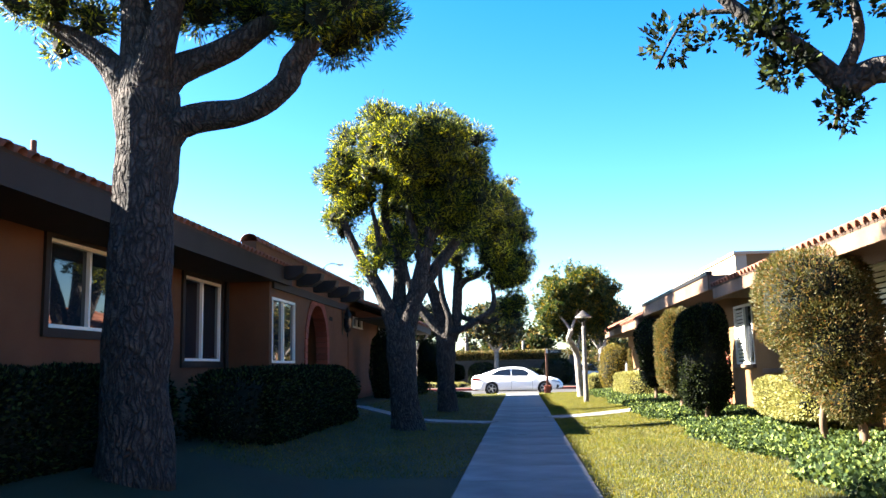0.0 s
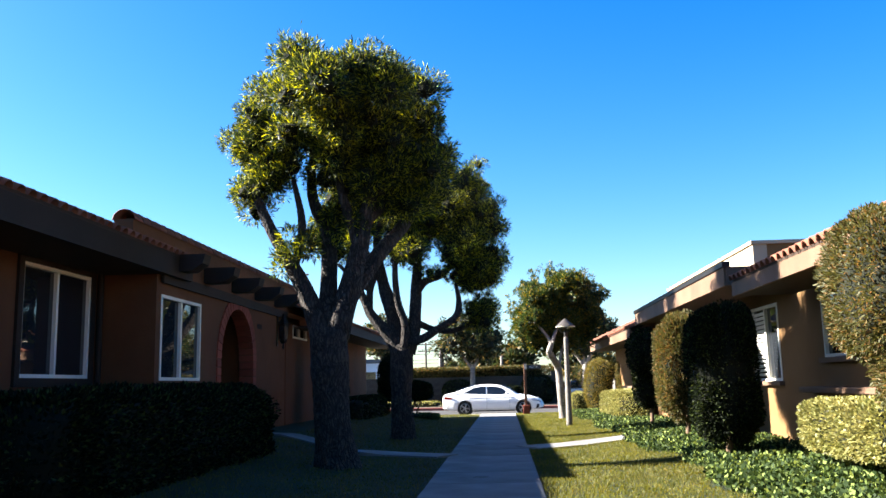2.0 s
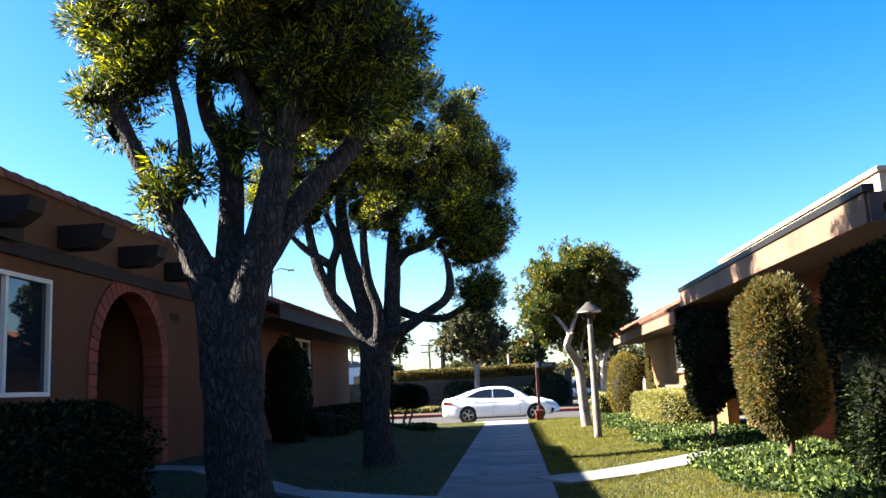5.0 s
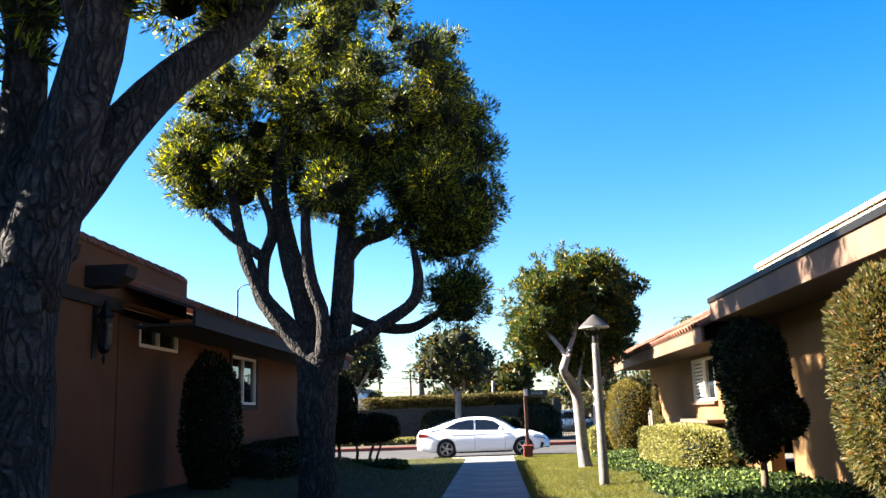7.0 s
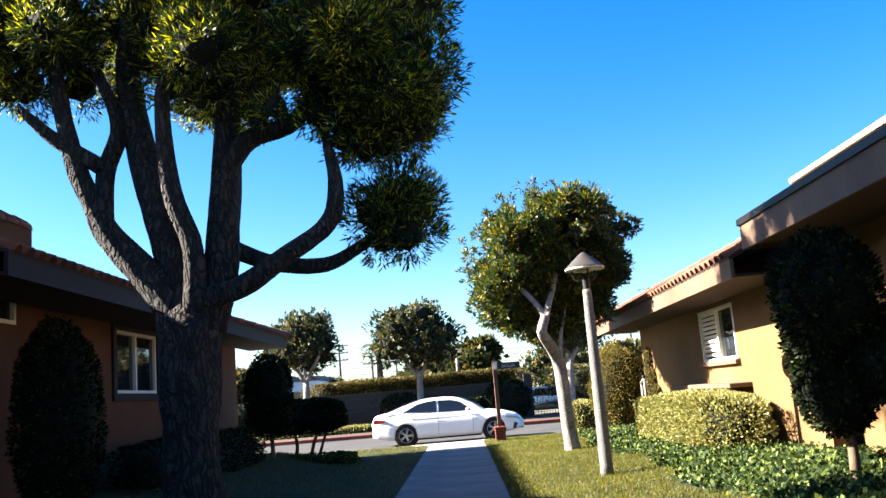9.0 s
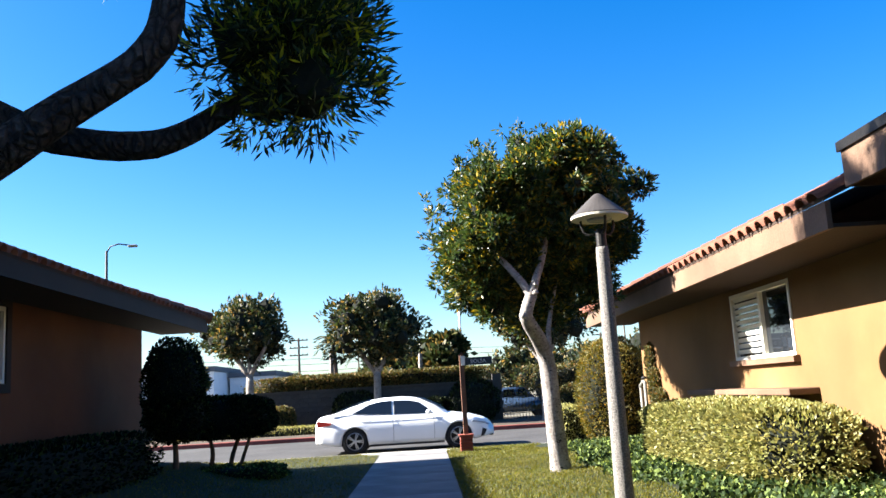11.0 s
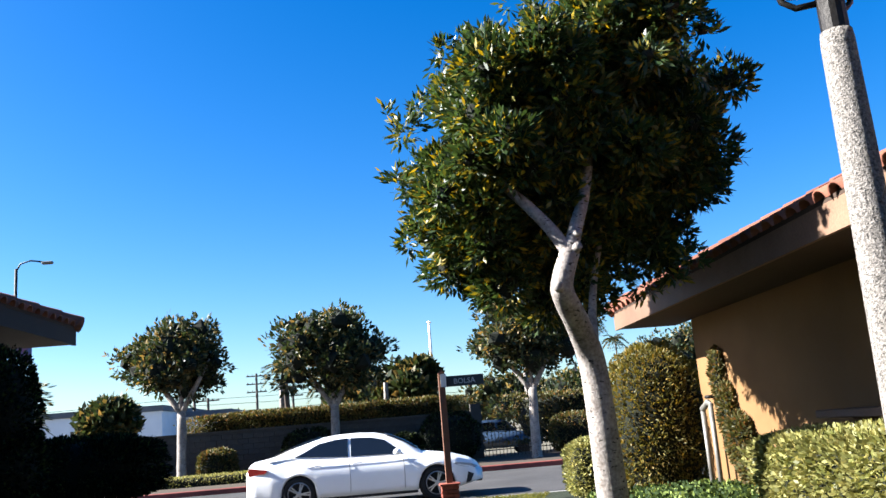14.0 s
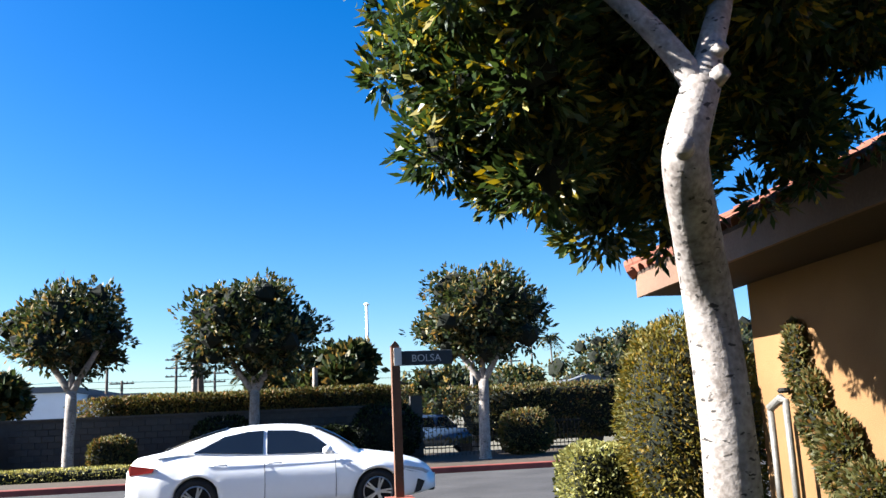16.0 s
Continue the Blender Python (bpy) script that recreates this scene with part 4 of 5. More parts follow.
crown("shoot_growth", 17, [(-0.1, 0.3, 4.5, 2.05, 1.95, 1.45), (-1.3, 0.0, 3.6, 0.85, 0.9, 0.75), (0.7, 0.5, 3.5, 1.0, 1.1, 0.9), (-0.2, 0.3, 5.6, 0.9, 0.9, 0.55)], 150, (0.05, 0.15), 1500, 8, 0.115, 0.036, M["leaf_oval"], street_tree, "loose leafy shoots round the crown")
street_tree.scale = (0.95, 0.95, 0.955)
# near-black leaves here imitate a backlit silhouette
tree((4.6, 1.2, 0.1), "spreading tree whose leafy branch hangs over the walk", [
    ([(0, 0, -0.2), (0, 0, 0.6), (0.05, 0, 2.0)], [0.25, 0.2, 0.17]),
    ([(0.05, 0, 1.9), (-0.9, 0.6, 2.7), (-2.1, 1.28, 3.02), (-2.36, 1.39, 2.97), (-2.6, 1.4, 3.19), (-3.05, 1.4, 3.55), (-3.3, 1.4, 3.9)], [0.14, 0.12, 0.085, 0.08, 0.06, 0.04, 0.02]),
    ([(-2.36, 1.39, 2.97), (-2.42, 1.42, 2.8), (-2.45, 1.45, 2.7)], [0.03, 0.015, 0.01]),
    ([(-3.0, 1.4, 3.5), (-3.3, 1.5, 3.5), (-3.5, 1.6, 3.2)], [0.02, 0.012, 0.006]),
    ([(-2.4, 1.4, 3.0), (-2.3, 1.3, 3.3), (-2.4, 1.25, 3.7)], [0.05, 0.035, 0.015]),
    ([(0.05, 0, 1.9), (0.4, -0.3, 3.2), (0.3, -0.6, 4.5)], [0.14, 0.1, 0.05]),
], M["bark"], (15, [(0.2, -0.6, 5.0, 1.5, 1.4, 0.9), (-2.4, 1.4, 2.85, 0.1, 0.15, 0.1), (-2.75, 1.45, 3.05, 0.12, 0.15, 0.1), (-3.45, 1.55, 3.3, 0.12, 0.15, 0.2), (-3.1, 1.45, 3.45, 0.2, 0.2, 0.1), (-2.35, 1.2, 3.45, 0.3, 0.3, 0.2), (-2.8, 1.4, 3.4, 0.2, 0.2, 0.2)], 110, (0.06, 0.16), 1900, 6, 0.06, 0.032, M["leaf_shade"]), 12, core=0.0)


def far_tree(at, r, trunk, seed, label, n=2200):
    return tree(at, label, [
        ([(0, 0, -0.2), (0, 0, 0.3), (0.05, 0, trunk)], [0.26, 0.17, 0.16]),
        ([(0.03, 0, trunk - 0.1), (-0.5 * r, 0.1, trunk + 0.7 * r), (-0.7 * r, 0, trunk + r)], [0.12, 0.08, 0.03]),
        ([(0.03, 0, trunk - 0.1), (0.4 * r, -0.1, trunk + 0.6 * r), (0.6 * r, 0, trunk + r)], [0.12, 0.08, 0.03]),
        ([(0.03, 0, trunk - 0.1), (0.05, 0, trunk + r)], [0.12, 0.04]),
    ], M["pale_bark"], (seed, [(0, 0, trunk + 0.95 * r, r, r, 0.62 * r), (0, 0, trunk + 1.2 * r, 0.7 * r, 0.7 * r, 0.5 * r)], 60, (0.25 * r, 0.42 * r), n, 5, 0.22, 0.10, M["leaf_far"]), 8)


far_tree((-7.05, 57.0, 0.03), 1.8, 2.6, 21, "round-headed clipped tree on the far verge")
far_tree((-1.6, 57.2, 0.03), 2.05, 2.4, 22, "round-headed clipped tree beyond the parked car")
far_tree((5.45, 55.6, 0.03), 2.0, 2.4, 23, "round-headed clipped tree near the wall opening")


# ---- shrubs and hedges ----
def shrub(name, at, bodies, seed, mat, n, length, width, label, category="shrub", stems=(), core=0.86, group=""):
    root = thing(name, at, label, category, group)
    rng = np.random.default_rng(seed)
    allq = []
    tot = sum(b[3] * b[4] + b[4] * b[5] + b[3] * b[5] for b in bodies)
    for b in bodies:
        k = int(n * (b[3] * b[4] + b[4] * b[5] + b[3] * b[5]) / tot)
        p = b[6] if len(b) > 6 else 2.0
        if p >= 3.5:
            # clipped boxy bodies: leaves spread evenly over all faces
            face = np.array((b[4] * b[5], b[3] * b[5], b[3] * b[4]))
            ax = rng.choice(3, k, p=face / face.sum())
            q = rng.uniform(-1, 1, (k, 3))
            q[np.arange(k), ax] = rng.choice((-1.0, 1.0), k)
            q /= (np.abs(q) ** p).sum(1, keepdims=True) ** (1 / p)
            d = unit(np.sign(q) * np.abs(q) ** (p - 1) / np.array(b[3:6]))
        else:
            d = unit(rng.normal(size=(k, 3)))
            q = np.sign(d) * np.abs(d) ** (2.0 / p)
        bump = np.array([noise.noise(Vector(v) * 2.3 + Vector((seed, 0, 0))) * 0.10 + noise.noise(Vector(v) * 6 + Vector((0, seed, 0))) * 0.06 for v in q])
        r = (1 + bump)[:, None] * (1 - 0.16 * rng.random((k, 1)) ** 2)
        at_ = np.array(b[:3]) + q * r * np.array(b[3:6])
        out = d + rng.normal(size=(k, 3)) * 0.55 + np.array((0, 0, 0.25))
        allq.append(blades(rng, at_, out, length, width))
        # dark solid added behind the leaves, coloured as deep shade
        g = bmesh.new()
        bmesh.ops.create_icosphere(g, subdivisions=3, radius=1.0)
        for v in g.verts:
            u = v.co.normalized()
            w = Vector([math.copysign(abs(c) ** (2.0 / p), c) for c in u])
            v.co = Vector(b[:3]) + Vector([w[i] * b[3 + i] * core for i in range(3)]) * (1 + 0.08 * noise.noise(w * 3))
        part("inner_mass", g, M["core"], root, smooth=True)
    ob = new("foliage", quads_mesh("foliage", np.concatenate(allq), mat))
    ob.parent = root
    for pts, radii in stems:
        part("stem", limbs(bmesh.new(), [(pts, radii)], 8, 0.12), M["twig"], root, smooth=True)
    return root


S2 = [([(0, 0, -0.1), (0.03, 0, 0.4), (0, 0.02, 1.0)], [0.06, 0.05, 0.04])]
shrub("topiary", (4.35, 9.6, 0.12), [(-0.1, 0.0, 2.05, 0.75, 0.75, 0.75, 2.6), (0.08, -0.2, 1.5, 0.68, 0.66, 0.75, 2.4), (0.2, -0.45, 0.92, 0.48, 0.45, 0.52)], 31, M["leaf_bush"], 52000, 0.06, 0.016, "tall shaggy clipped conifer with brown patches", stems=[([(0.2, -0.4, -0.1), (0.25, -0.5, 0.3), (0.1, -0.3, 1.0)], [0.07, 0.06, 0.05]), ([(0.25, 0.5, -0.1), (0.0, 0.3, 0.3), (0.0, 0.0, 0.9)], [0.05, 0.05, 0.04])])
# tree shade on this shrub is put into its leaf colour
shrub("topiary", (3.87, 15.3, 0.1), [(0, 0, 1.36, 0.5, 0.52, 1.05, 3.2)], 32, M["leaf_shade"], 26000, 0.06, 0.025, "dense flat-topped green shrub, leaves darkened as shade", stems=S2)
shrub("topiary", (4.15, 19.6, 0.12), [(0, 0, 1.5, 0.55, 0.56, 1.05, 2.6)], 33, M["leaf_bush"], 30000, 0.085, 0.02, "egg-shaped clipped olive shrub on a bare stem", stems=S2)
shrub("topiary", (4.27, 24.6, 0.12), [(-0.05, -0.1, 1.95, 0.5, 0.5, 0.62, 2.3), (0.12, 0.2, 1.45, 0.5, 0.5, 0.6, 2.2), (-0.05, 0.0, 0.95, 0.36, 0.4, 0.42), (0.3, -0.3, 1.2, 0.3, 0.3, 0.35)], 34, M["leaf_shade"], 14000, 0.07, 0.035, "dark shaded shrub against the house wall", stems=S2)
shrub("topiary", (4.6, 38.9, 0.05), [(0.1, 0, 1.05, 0.85, 0.75, 1.25, 2.2)], 35, M["leaf_gold"], 16000, 0.07, 0.025, "large egg-shaped yellow-green conifer by the corner", stems=S2)
shrub("hedge", (4.75, 12.3, 0.12), [(0, 0, 0.62, 0.42, 1.5, 0.34, 4)], 36, M["leaf_var"], 20000, 0.05, 0.028, "low clipped yellow-green hedge under the window", "hedge", stems=[([(0, -0.6, -0.1), (0, -0.5, 0.4)], [0.04, 0.03]), ([(0, 0.5, -0.1), (0, 0.5, 0.4)], [0.04, 0.03])])
shrub("hedge", (4.5, 31.3, 0.12), [(0, 0, 0.44, 0.6, 2.9, 0.48, 4)], 37, M["leaf_var"], 42000, 0.06, 0.034, "low clipped variegated cream and green hedge", "hedge")
shrub("hedge", (-5.1, 6.0, 0.35), [(0, 0, 0.45, 0.6, 3.0, 0.62, 5)], 38, M["leaf_shade"], 34000, 0.07, 0.035, "dark clipped hedge along the house in shade", "hedge")
shrub("hedge", (-4.2, 13.2, 0.3), [(0, 0, 0.45, 0.6, 4.2, 0.65, 5)], 39, M["leaf_shade"], 44000, 0.07, 0.035, "dark clipped hedge along the house in shade", "hedge")
shrub("hedge", (-4.4, 31.5, 0.3), [(0, 0, 0.3, 0.5, 3.5, 0.42, 5)], 40, M["leaf_shade"], 10000, 0.07, 0.035, "low dark hedge under the window in shade", "hedge")
shrub("cypress", (-4.5, 26.2, 0.3), [(0, 0, 1.15, 0.48, 0.5, 1.2, 2.3)], 41, M["leaf_shade"], 9000, 0.06, 0.03, "narrow dark columnar shrub against the wall")
shrub("topiary", (-3.98, 35.4, 0.08), [(0, 0, 1.68, 0.52, 0.52, 0.86, 2.3), (0.05, 0, 1.2, 0.56, 0.5, 0.5, 2.2)], 42, M["leaf_shade"], 14000, 0.06, 0.03, "dark mushroom-shaped shrub at the house corner", stems=S2)
shrub("topiary", (-3.42, 37.1, 0.05), [(0, 0, 1.1, 0.9, 0.65, 0.4, 3.2)], 43, M["leaf_shade"], 14000, 0.06, 0.03, "flat-topped cloud-pruned shrub on slanting stems", stems=[([(-0.4, 0, -0.1), (-0.3, 0, 0.4), (-0.4, 0, 0.9)], [0.05, 0.045, 0.03]), ([(0.0, 0, -0.1), (0.1, 0, 0.4), (0.3, 0, 0.9)], [0.05, 0.045, 0.03]), ([(0.15, 0, -0.1), (0.5, 0, 0.9)], [0.045, 0.03])])
shrub("ground_cover", (-3.1, 36.3, 0.02), [(0, 0, 0.08, 0.95, 0.55, 0.16, 3)], 46, M["leaf_ivy"], 3500, 0.06, 0.04, "low leafy planting below the clipped shrubs", "ground cover")


def scatter(name, seed, n, areas, mat, length, width, label, category, upright=1.0, lift=0.0, keep=None, spread=0.6):
    rng = np.random.default_rng(seed)
    size = np.array([(a[1] - a[0]) * (a[3] - a[2]) for a in areas])
    k = rng.choice(len(areas), n, p=size / size.sum())
    a = np.array([x[:4] for x in areas])[k]
    x, y = rng.uniform(a[:, 0], a[:, 1]), rng.uniform(a[:, 2], a[:, 3])
    if keep is not None:
        ok = np.array([keep(u, v) for u, v in zip(x, y)])
        x, y = x[ok], y[ok]
    z = np.array([rise(u, v) for u, v in zip(x, y)]) + lift * rng.random(len(x))
    d = rng.normal(size=(len(x), 3)) * spread + np.array((0, 0, upright))
    ob = new(name, quads_mesh(name, blades(rng, np.stack([x, y, z], 1), d, length, width), mat))
    return tagged(ob, label, category, kind="stuff")


def off_paths(u, v):
    if 0.9 < u < 5.7:
        yc = 20.2 + (u - 0.95) * 0.68
        return abs(v - yc) > 0.62
    if -5.3 < u < -0.6:
        yc = 18.4 + (-0.65 - u) * 0.46
        return abs(v - yc) > 0.52
    return True


def bed_edge(v):
    return 3.15 + 0.18 * math.sin(v * 0.9) + 0.12 * math.sin(v * 2.3 + 1)


shrub("hedge", (3.8, 39.6, 0.03), [(0, 0, 0.45, 0.5, 0.5, 0.45, 3.5)], 44, M["leaf_var"], 6000, 0.055, 0.032, "small variegated clipped shrub at the street corner", "hedge")
shrub("climber", (5.12, 36.9, 0.1), [(0, 0.35, 1.6, 0.07, 0.14, 0.4), (0, 0.15, 1.1, 0.09, 0.2, 0.4), (-0.02, -0.2, 0.7, 0.13, 0.3, 0.38), (-0.03, -0.6, 0.4, 0.15, 0.33, 0.28)], 45, M["leaf_bush"], 7000, 0.075, 0.032, "straggling climber on the house corner wall", "climber")


scatter("grass", 51, 150000, [(WALK_R + 0.01, 3.4, 4, 41.3)], M["grass"], 0.05, 0.008, "short sunlit green grass on the lawn", "grass", keep=lambda u, v: off_paths(u, v) and u < bed_edge(v) + 0.1)
scatter("grass", 52, 50000, [(-4.2, WALK_L - 0.01, 8, 41.3)], M["grass"], 0.05, 0.008, "short green grass in shade", "grass", keep=off_paths)
scatter("ground_cover", 53, 70000, [(3.0, 5.5, 5, 38)], M["leaf_ivy"], 0.058, 0.052, "dense ivy ground cover below the shrubs", "ground cover", 0.7, 0.16, lambda u, v: off_paths(u, v) and u > bed_edge(v), 0.9)


# ---- parked car ----
def sedan(at, turn, paint, label):
    root = thing("car", at, label, "car", turn=turn)
    L, R, WB0, WB1, HUB = 2.44, 0.37, -1.36, 1.465, 0.335
    top = [(-2.44, 0.86), (-2.36, 1.0), (-1.95, 1.07), (-1.6, 1.1), (-0.9, 1.02), (0.4, 0.98), (0.95, 0.99), (1.3, 0.955), (1.8, 0.88), (2.2, 0.76), (2.36, 0.66), (2.44, 0.52)]
    def lerp(tab, x):
        for (a, u), (b, v) in zip(tab, tab[1:]):
            if x <= b:
                return u + (v - u) * max(0.0, (x - a) / (b - a))
        return tab[-1][1]
    half = [(-2.44, 0.70), (-2.3, 0.82), (-1.9, 0.895), (-1.2, 0.92), (1.4, 0.92), (1.9, 0.88), (2.25, 0.76), (2.44, 0.52)]
    bm = bmesh.new()
    rings = []
    n = 84
    for i in range(n + 1):
        x = -L + 2 * L * i / n
        zt, w = lerp(top, x), lerp(half, x)
        zb = 0.22 + 0.10 * max(0, abs(x) - 1.9) / 0.5
        arch = 0.0
        for c in (WB0, WB1):
            if abs(x - c) < R:
                arch = max(arch, HUB + math.sqrt(R * R - (x - c) ** 2))
        zl = max(zb, arch)
        sh = min(zt - 0.05, 0.80)
        rows = [(0, zb + 0.02), (w - 0.22, zb + 0.02), (w - 0.20, max(zb, arch - 0.01)), (w - 0.035, zl), (w - 0.012, max(zl + 0.012, 0.34)), (w, max(zl + 0.03, 0.56)), (w - 0.015, max(zl + 0.05, sh - 0.1)), (w - 0.045, max(zl + 0.07, sh)), (w - 0.13, max(zl + 0.09, zt - 0.03)), (w * 0.55, zt + 0.012), (0, zt + 0.02)]
        rings.append([bm.verts.new((x, -yy, z)) for yy, z in rows] + [bm.verts.new((x, yy, z)) for yy, z in rows[::-1][1:-1]])
    m = len(rings[0])
    for q, w in zip(rings, rings[1:]):
        for k in range(m):
            bm.faces.new((q[k], w[k], w[(k + 1) % m], q[(k + 1) % m]))
    bm.faces.new(rings[0])
    bm.faces.new(rings[-1][::-1])
    bmesh.ops.recalc_face_normals(bm, faces=bm.faces[:])
    part("body", bm, paint, root, smooth=True)
    # cabin: roofline over the glass
    roofl = [(-1.98, 1.06), (-1.5, 1.24), (-1.0, 1.39), (-0.55, 1.44), (-0.1, 1.445), (0.25, 1.42), (0.55, 1.34), (0.85, 1.2), (1.18, 0.99)]
    cb = bmesh.new()
    rr = []
    for i in range(41):
        x = -1.98 + 3.16 * i / 40
        z = lerp(roofl, x)
        base = lerp(top, x) - 0.06
        h = (z - base) / 0.46
        wb, wt = 0.795, 0.795 - 0.25 * max(h, 0.05)
        rows = [(wb, base), (wb - (wb - wt) * 0.5, base + (z - base) * 0.55), (wt + 0.02, z - 0.06), (wt - 0.07, z - 0.012), (wt * 0.5, z + 0.012), (0, z + 0.02)]
        rr.append([cb.verts.new((x, -yy, zz)) for yy, zz in rows] + [cb.verts.new((x, yy, zz)) for yy, zz in rows[::-1][1:]])
    for q, w in zip(rr, rr[1:]):
        for k in range(len(q) - 1):
            cb.faces.new((q[k], w[k], w[k + 1], q[k + 1]))
    bmesh.ops.recalc_face_normals(cb, faces=cb.faces[:])
    part("cabin", cb, paint, root, smooth=True)

    def side_pane(outline, name="side_window"):
        for sg in (-1, 1):
            g = bmesh.new()
            lo = []
            for x, u in outline:
                z0, z1 = lerp(top, x) - 0.02, lerp(roofl, x) - 0.05
                z = z0 + (z1 - z0) * u
                base = lerp(top, x) - 0.06
                hh = (lerp(roofl, x) - base) / 0.46
                wt = 0.795 - 0.25 * max(hh, 0.05)
                f = (z - base) / max(lerp(roofl, x) - base, 0.01)
                lo.append((x, sg * (0.795 - (0.795 - wt) * min(f, 1.0) * 0.93 + 0.012), z))
            a = [g.verts.new(v) for v in lo]
            b = [g.verts.new((v[0], v[1] - sg * 0.05, v[2])) for v in lo]
            g.faces.new(a)
            g.faces.new(b[::-1])
            for i in range(len(a)):
                g.faces.new((a[i], a[(i + 1) % len(a)], b[(i + 1) % len(a)], b[i]))
            bmesh.ops.recalc_face_normals(g, faces=g.faces[:])
            part(name, g, M["car_glass"], root)
    side_pane([(-0.28, 0.04), (0.78, 0.04), (0.66, 0.5), (0.42, 0.88), (0.15, 0.93), (-0.28, 0.94)])
    side_pane([(-1.42, 0.05), (-0.34, 0.04), (-0.34, 0.94), (-0.6, 0.93), (-0.95, 0.85), (-1.25, 0.45)])
    for a, b, name in ((0.42, 1.12, "windscreen"), (-1.88, -0.95, "rear_window")):
        g = bmesh.new()
        pts = []
        for x in np.linspace(a, b, 6):
            z = lerp(roofl, x) + 0.03
            wt = 0.795 - 0.25 * max((z - lerp(top, x) + 0.06) / 0.46, 0.05) - 0.07
            pts.append((x, wt, z))
        L1, R1 = [g.verts.new((x, -w, z - 0.004)) for x, w, z in pts], [g.verts.new((x, w, z - 0.004)) for x, w, z in pts]
        C1 = [g.verts.new((x, 0, z + 0.02)) for x, w, z in pts]
        for i in range(5):
            g.faces.new((L1[i], L1[i + 1], C1[i + 1], C1[i]))
            g.faces.new((C1[i], C1[i + 1], R1[i + 1], R1[i]))
        bmesh.ops.recalc_face_normals(g, faces=g.faces[:])
        ob = part(name, g, M["car_glass"], root, smooth=True)
        md = ob.modifiers.new("thick", 'SOLIDIFY')
        md.thickness = 0.006
    for c in (WB0, WB1):
        for sg in (-1, 1):
            t = bmesh.new()
            lathe(t, [(0.0, -0.11), (0.20, -0.11), (0.30, -0.115), (0.33, -0.09), (0.335, 0), (0.33, 0.09), (0.30, 0.115), (0.24, 0.11), (0.235, 0.045), (0.0, 0.045)], 28, caps=False)
            wheel = part("wheel", t, M["rubber"], root, smooth=True)
            wheel.matrix_basis = Matrix.Translation((c, sg * 0.79, HUB)) @ Matrix.Rotation(-sg * math.pi / 2, 4, 'X')
            rim = bmesh.new()
            lathe(rim, [(0.235, 0.04), (0.238, 0.10), (0.222, 0.108), (0.215, 0.06)], 28, caps=False)
            lathe(rim, [(0.05, 0.05), (0.055, 0.095), (0.03, 0.105)], 12)
            for k in range(5):
                for off in (-0.13, 0.13):
                    w = 2 * math.pi * k / 5 + off
                    ca, sa = math.cos(w), math.sin(w)
                    u, v = Vector((ca, sa, 0)), Vector((-sa, ca, 0)) * 0.014
                    q = [rim.verts.new(u * 0.04 - v + Vector((0, 0, z))) for z in (0.07, 0.1)] + [rim.verts.new(u * 0.04 + v + Vector((0, 0, z))) for z in (0.07, 0.1)] + [rim.verts.new(u * 0.228 - v + Vector((0, 0, z))) for z in (0.06, 0.095)] + [rim.verts.new(u * 0.228 + v + Vector((0, 0, z))) for z in (0.06, 0.095)]
                    for fc in ((0, 1, 3, 2), (4, 6, 7, 5), (0, 4, 5, 1), (2, 3, 7, 6), (1, 5, 7, 3), (0, 2, 6, 4)):
                        rim.faces.new([q[i] for i in fc])
            bmesh.ops.recalc_face_normals(rim, faces=rim.faces[:])
            rb = part("rim", rim, M["alloy"], wheel, "machined ten-spoke alloy rim")
            well = bmesh.new()
            lathe(well, [(0.385, -0.075), (0.385, -0.05)], 28)
            part("wheel_well", well, M["black"], wheel)
    for sg in (-1, 1):
        g = bmesh.new()
        prism(g, [(1.86, 0.72), (2.2, 0.66), (2.34, 0.60), (2.28, 0.57), (2.0, 0.62), (1.84, 0.68)], "y", sg * 0.70, sg * 0.885 if sg > 0 else sg * 0.885)
        for v in g.verts:
            lim = lerp(half, v.co.x) + 0.006
            v.co.y = max(-lim, min(lim, v.co.y))
        part("headlight", g, M["lamp_clear"], root)
        g = bmesh.new()
        prism(g, [(-2.40, 0.86), (-2.36, 0.92), (-1.98, 0.86), (-2.02, 0.80), (-2.38, 0.76)], "y", sg * 0.55, sg * 0.90)
        for v in g.verts:
            lim = lerp(half, v.co.x) + 0.008
            v.co.y = max(-lim, min(lim, v.co.y))
        part("tail_light", g, M["lamp_red"], root)
        g = bmesh.new()
        bmesh.ops.create_icosphere(g, subdivisions=2, radius=1.0)
        bmesh.ops.transform(g, matrix=Matrix.LocRotScale((0.68, sg * 1.0, 1.02), None, (0.085, 0.11, 0.07)), verts=g.verts)
        box(g, 0.66, 0.74, *sorted((sg * 0.84, sg * 0.98)), 0.955, 0.985)
        part("mirror", g, paint, root, smooth=True)
        for x in (-0.16, -1.0):
            g = bmesh.new()
            tube(g, [(x - 0.11, sg * 0.895, 0.86), (x - 0.09, sg * 0.925, 0.865), (x + 0.09, sg * 0.925, 0.865), (x + 0.11, sg * 0.895, 0.86)], 0.014, 8)
            part("door_handle", g, paint, root, smooth=True)
        for x in (-0.31, 0.80):
            g = bmesh.new()
            lim = 0.921
            tube(g, [(x, sg * (lim - 0.006), 0.30), (x + 0.01, sg * lim, 0.56), (x, sg * (lim - 0.03), 0.82), (x, sg * (lim - 0.09), 0.93)], 0.005, 5)
            part("door_gap", g, M["black"], root)
        g = bmesh.new()
        prism(g, [(2.12, 0.50), (2.24, 0.45), (2.16, 0.30), (2.06, 0.28)], "y", sg * 0.6, sg * 0.9)
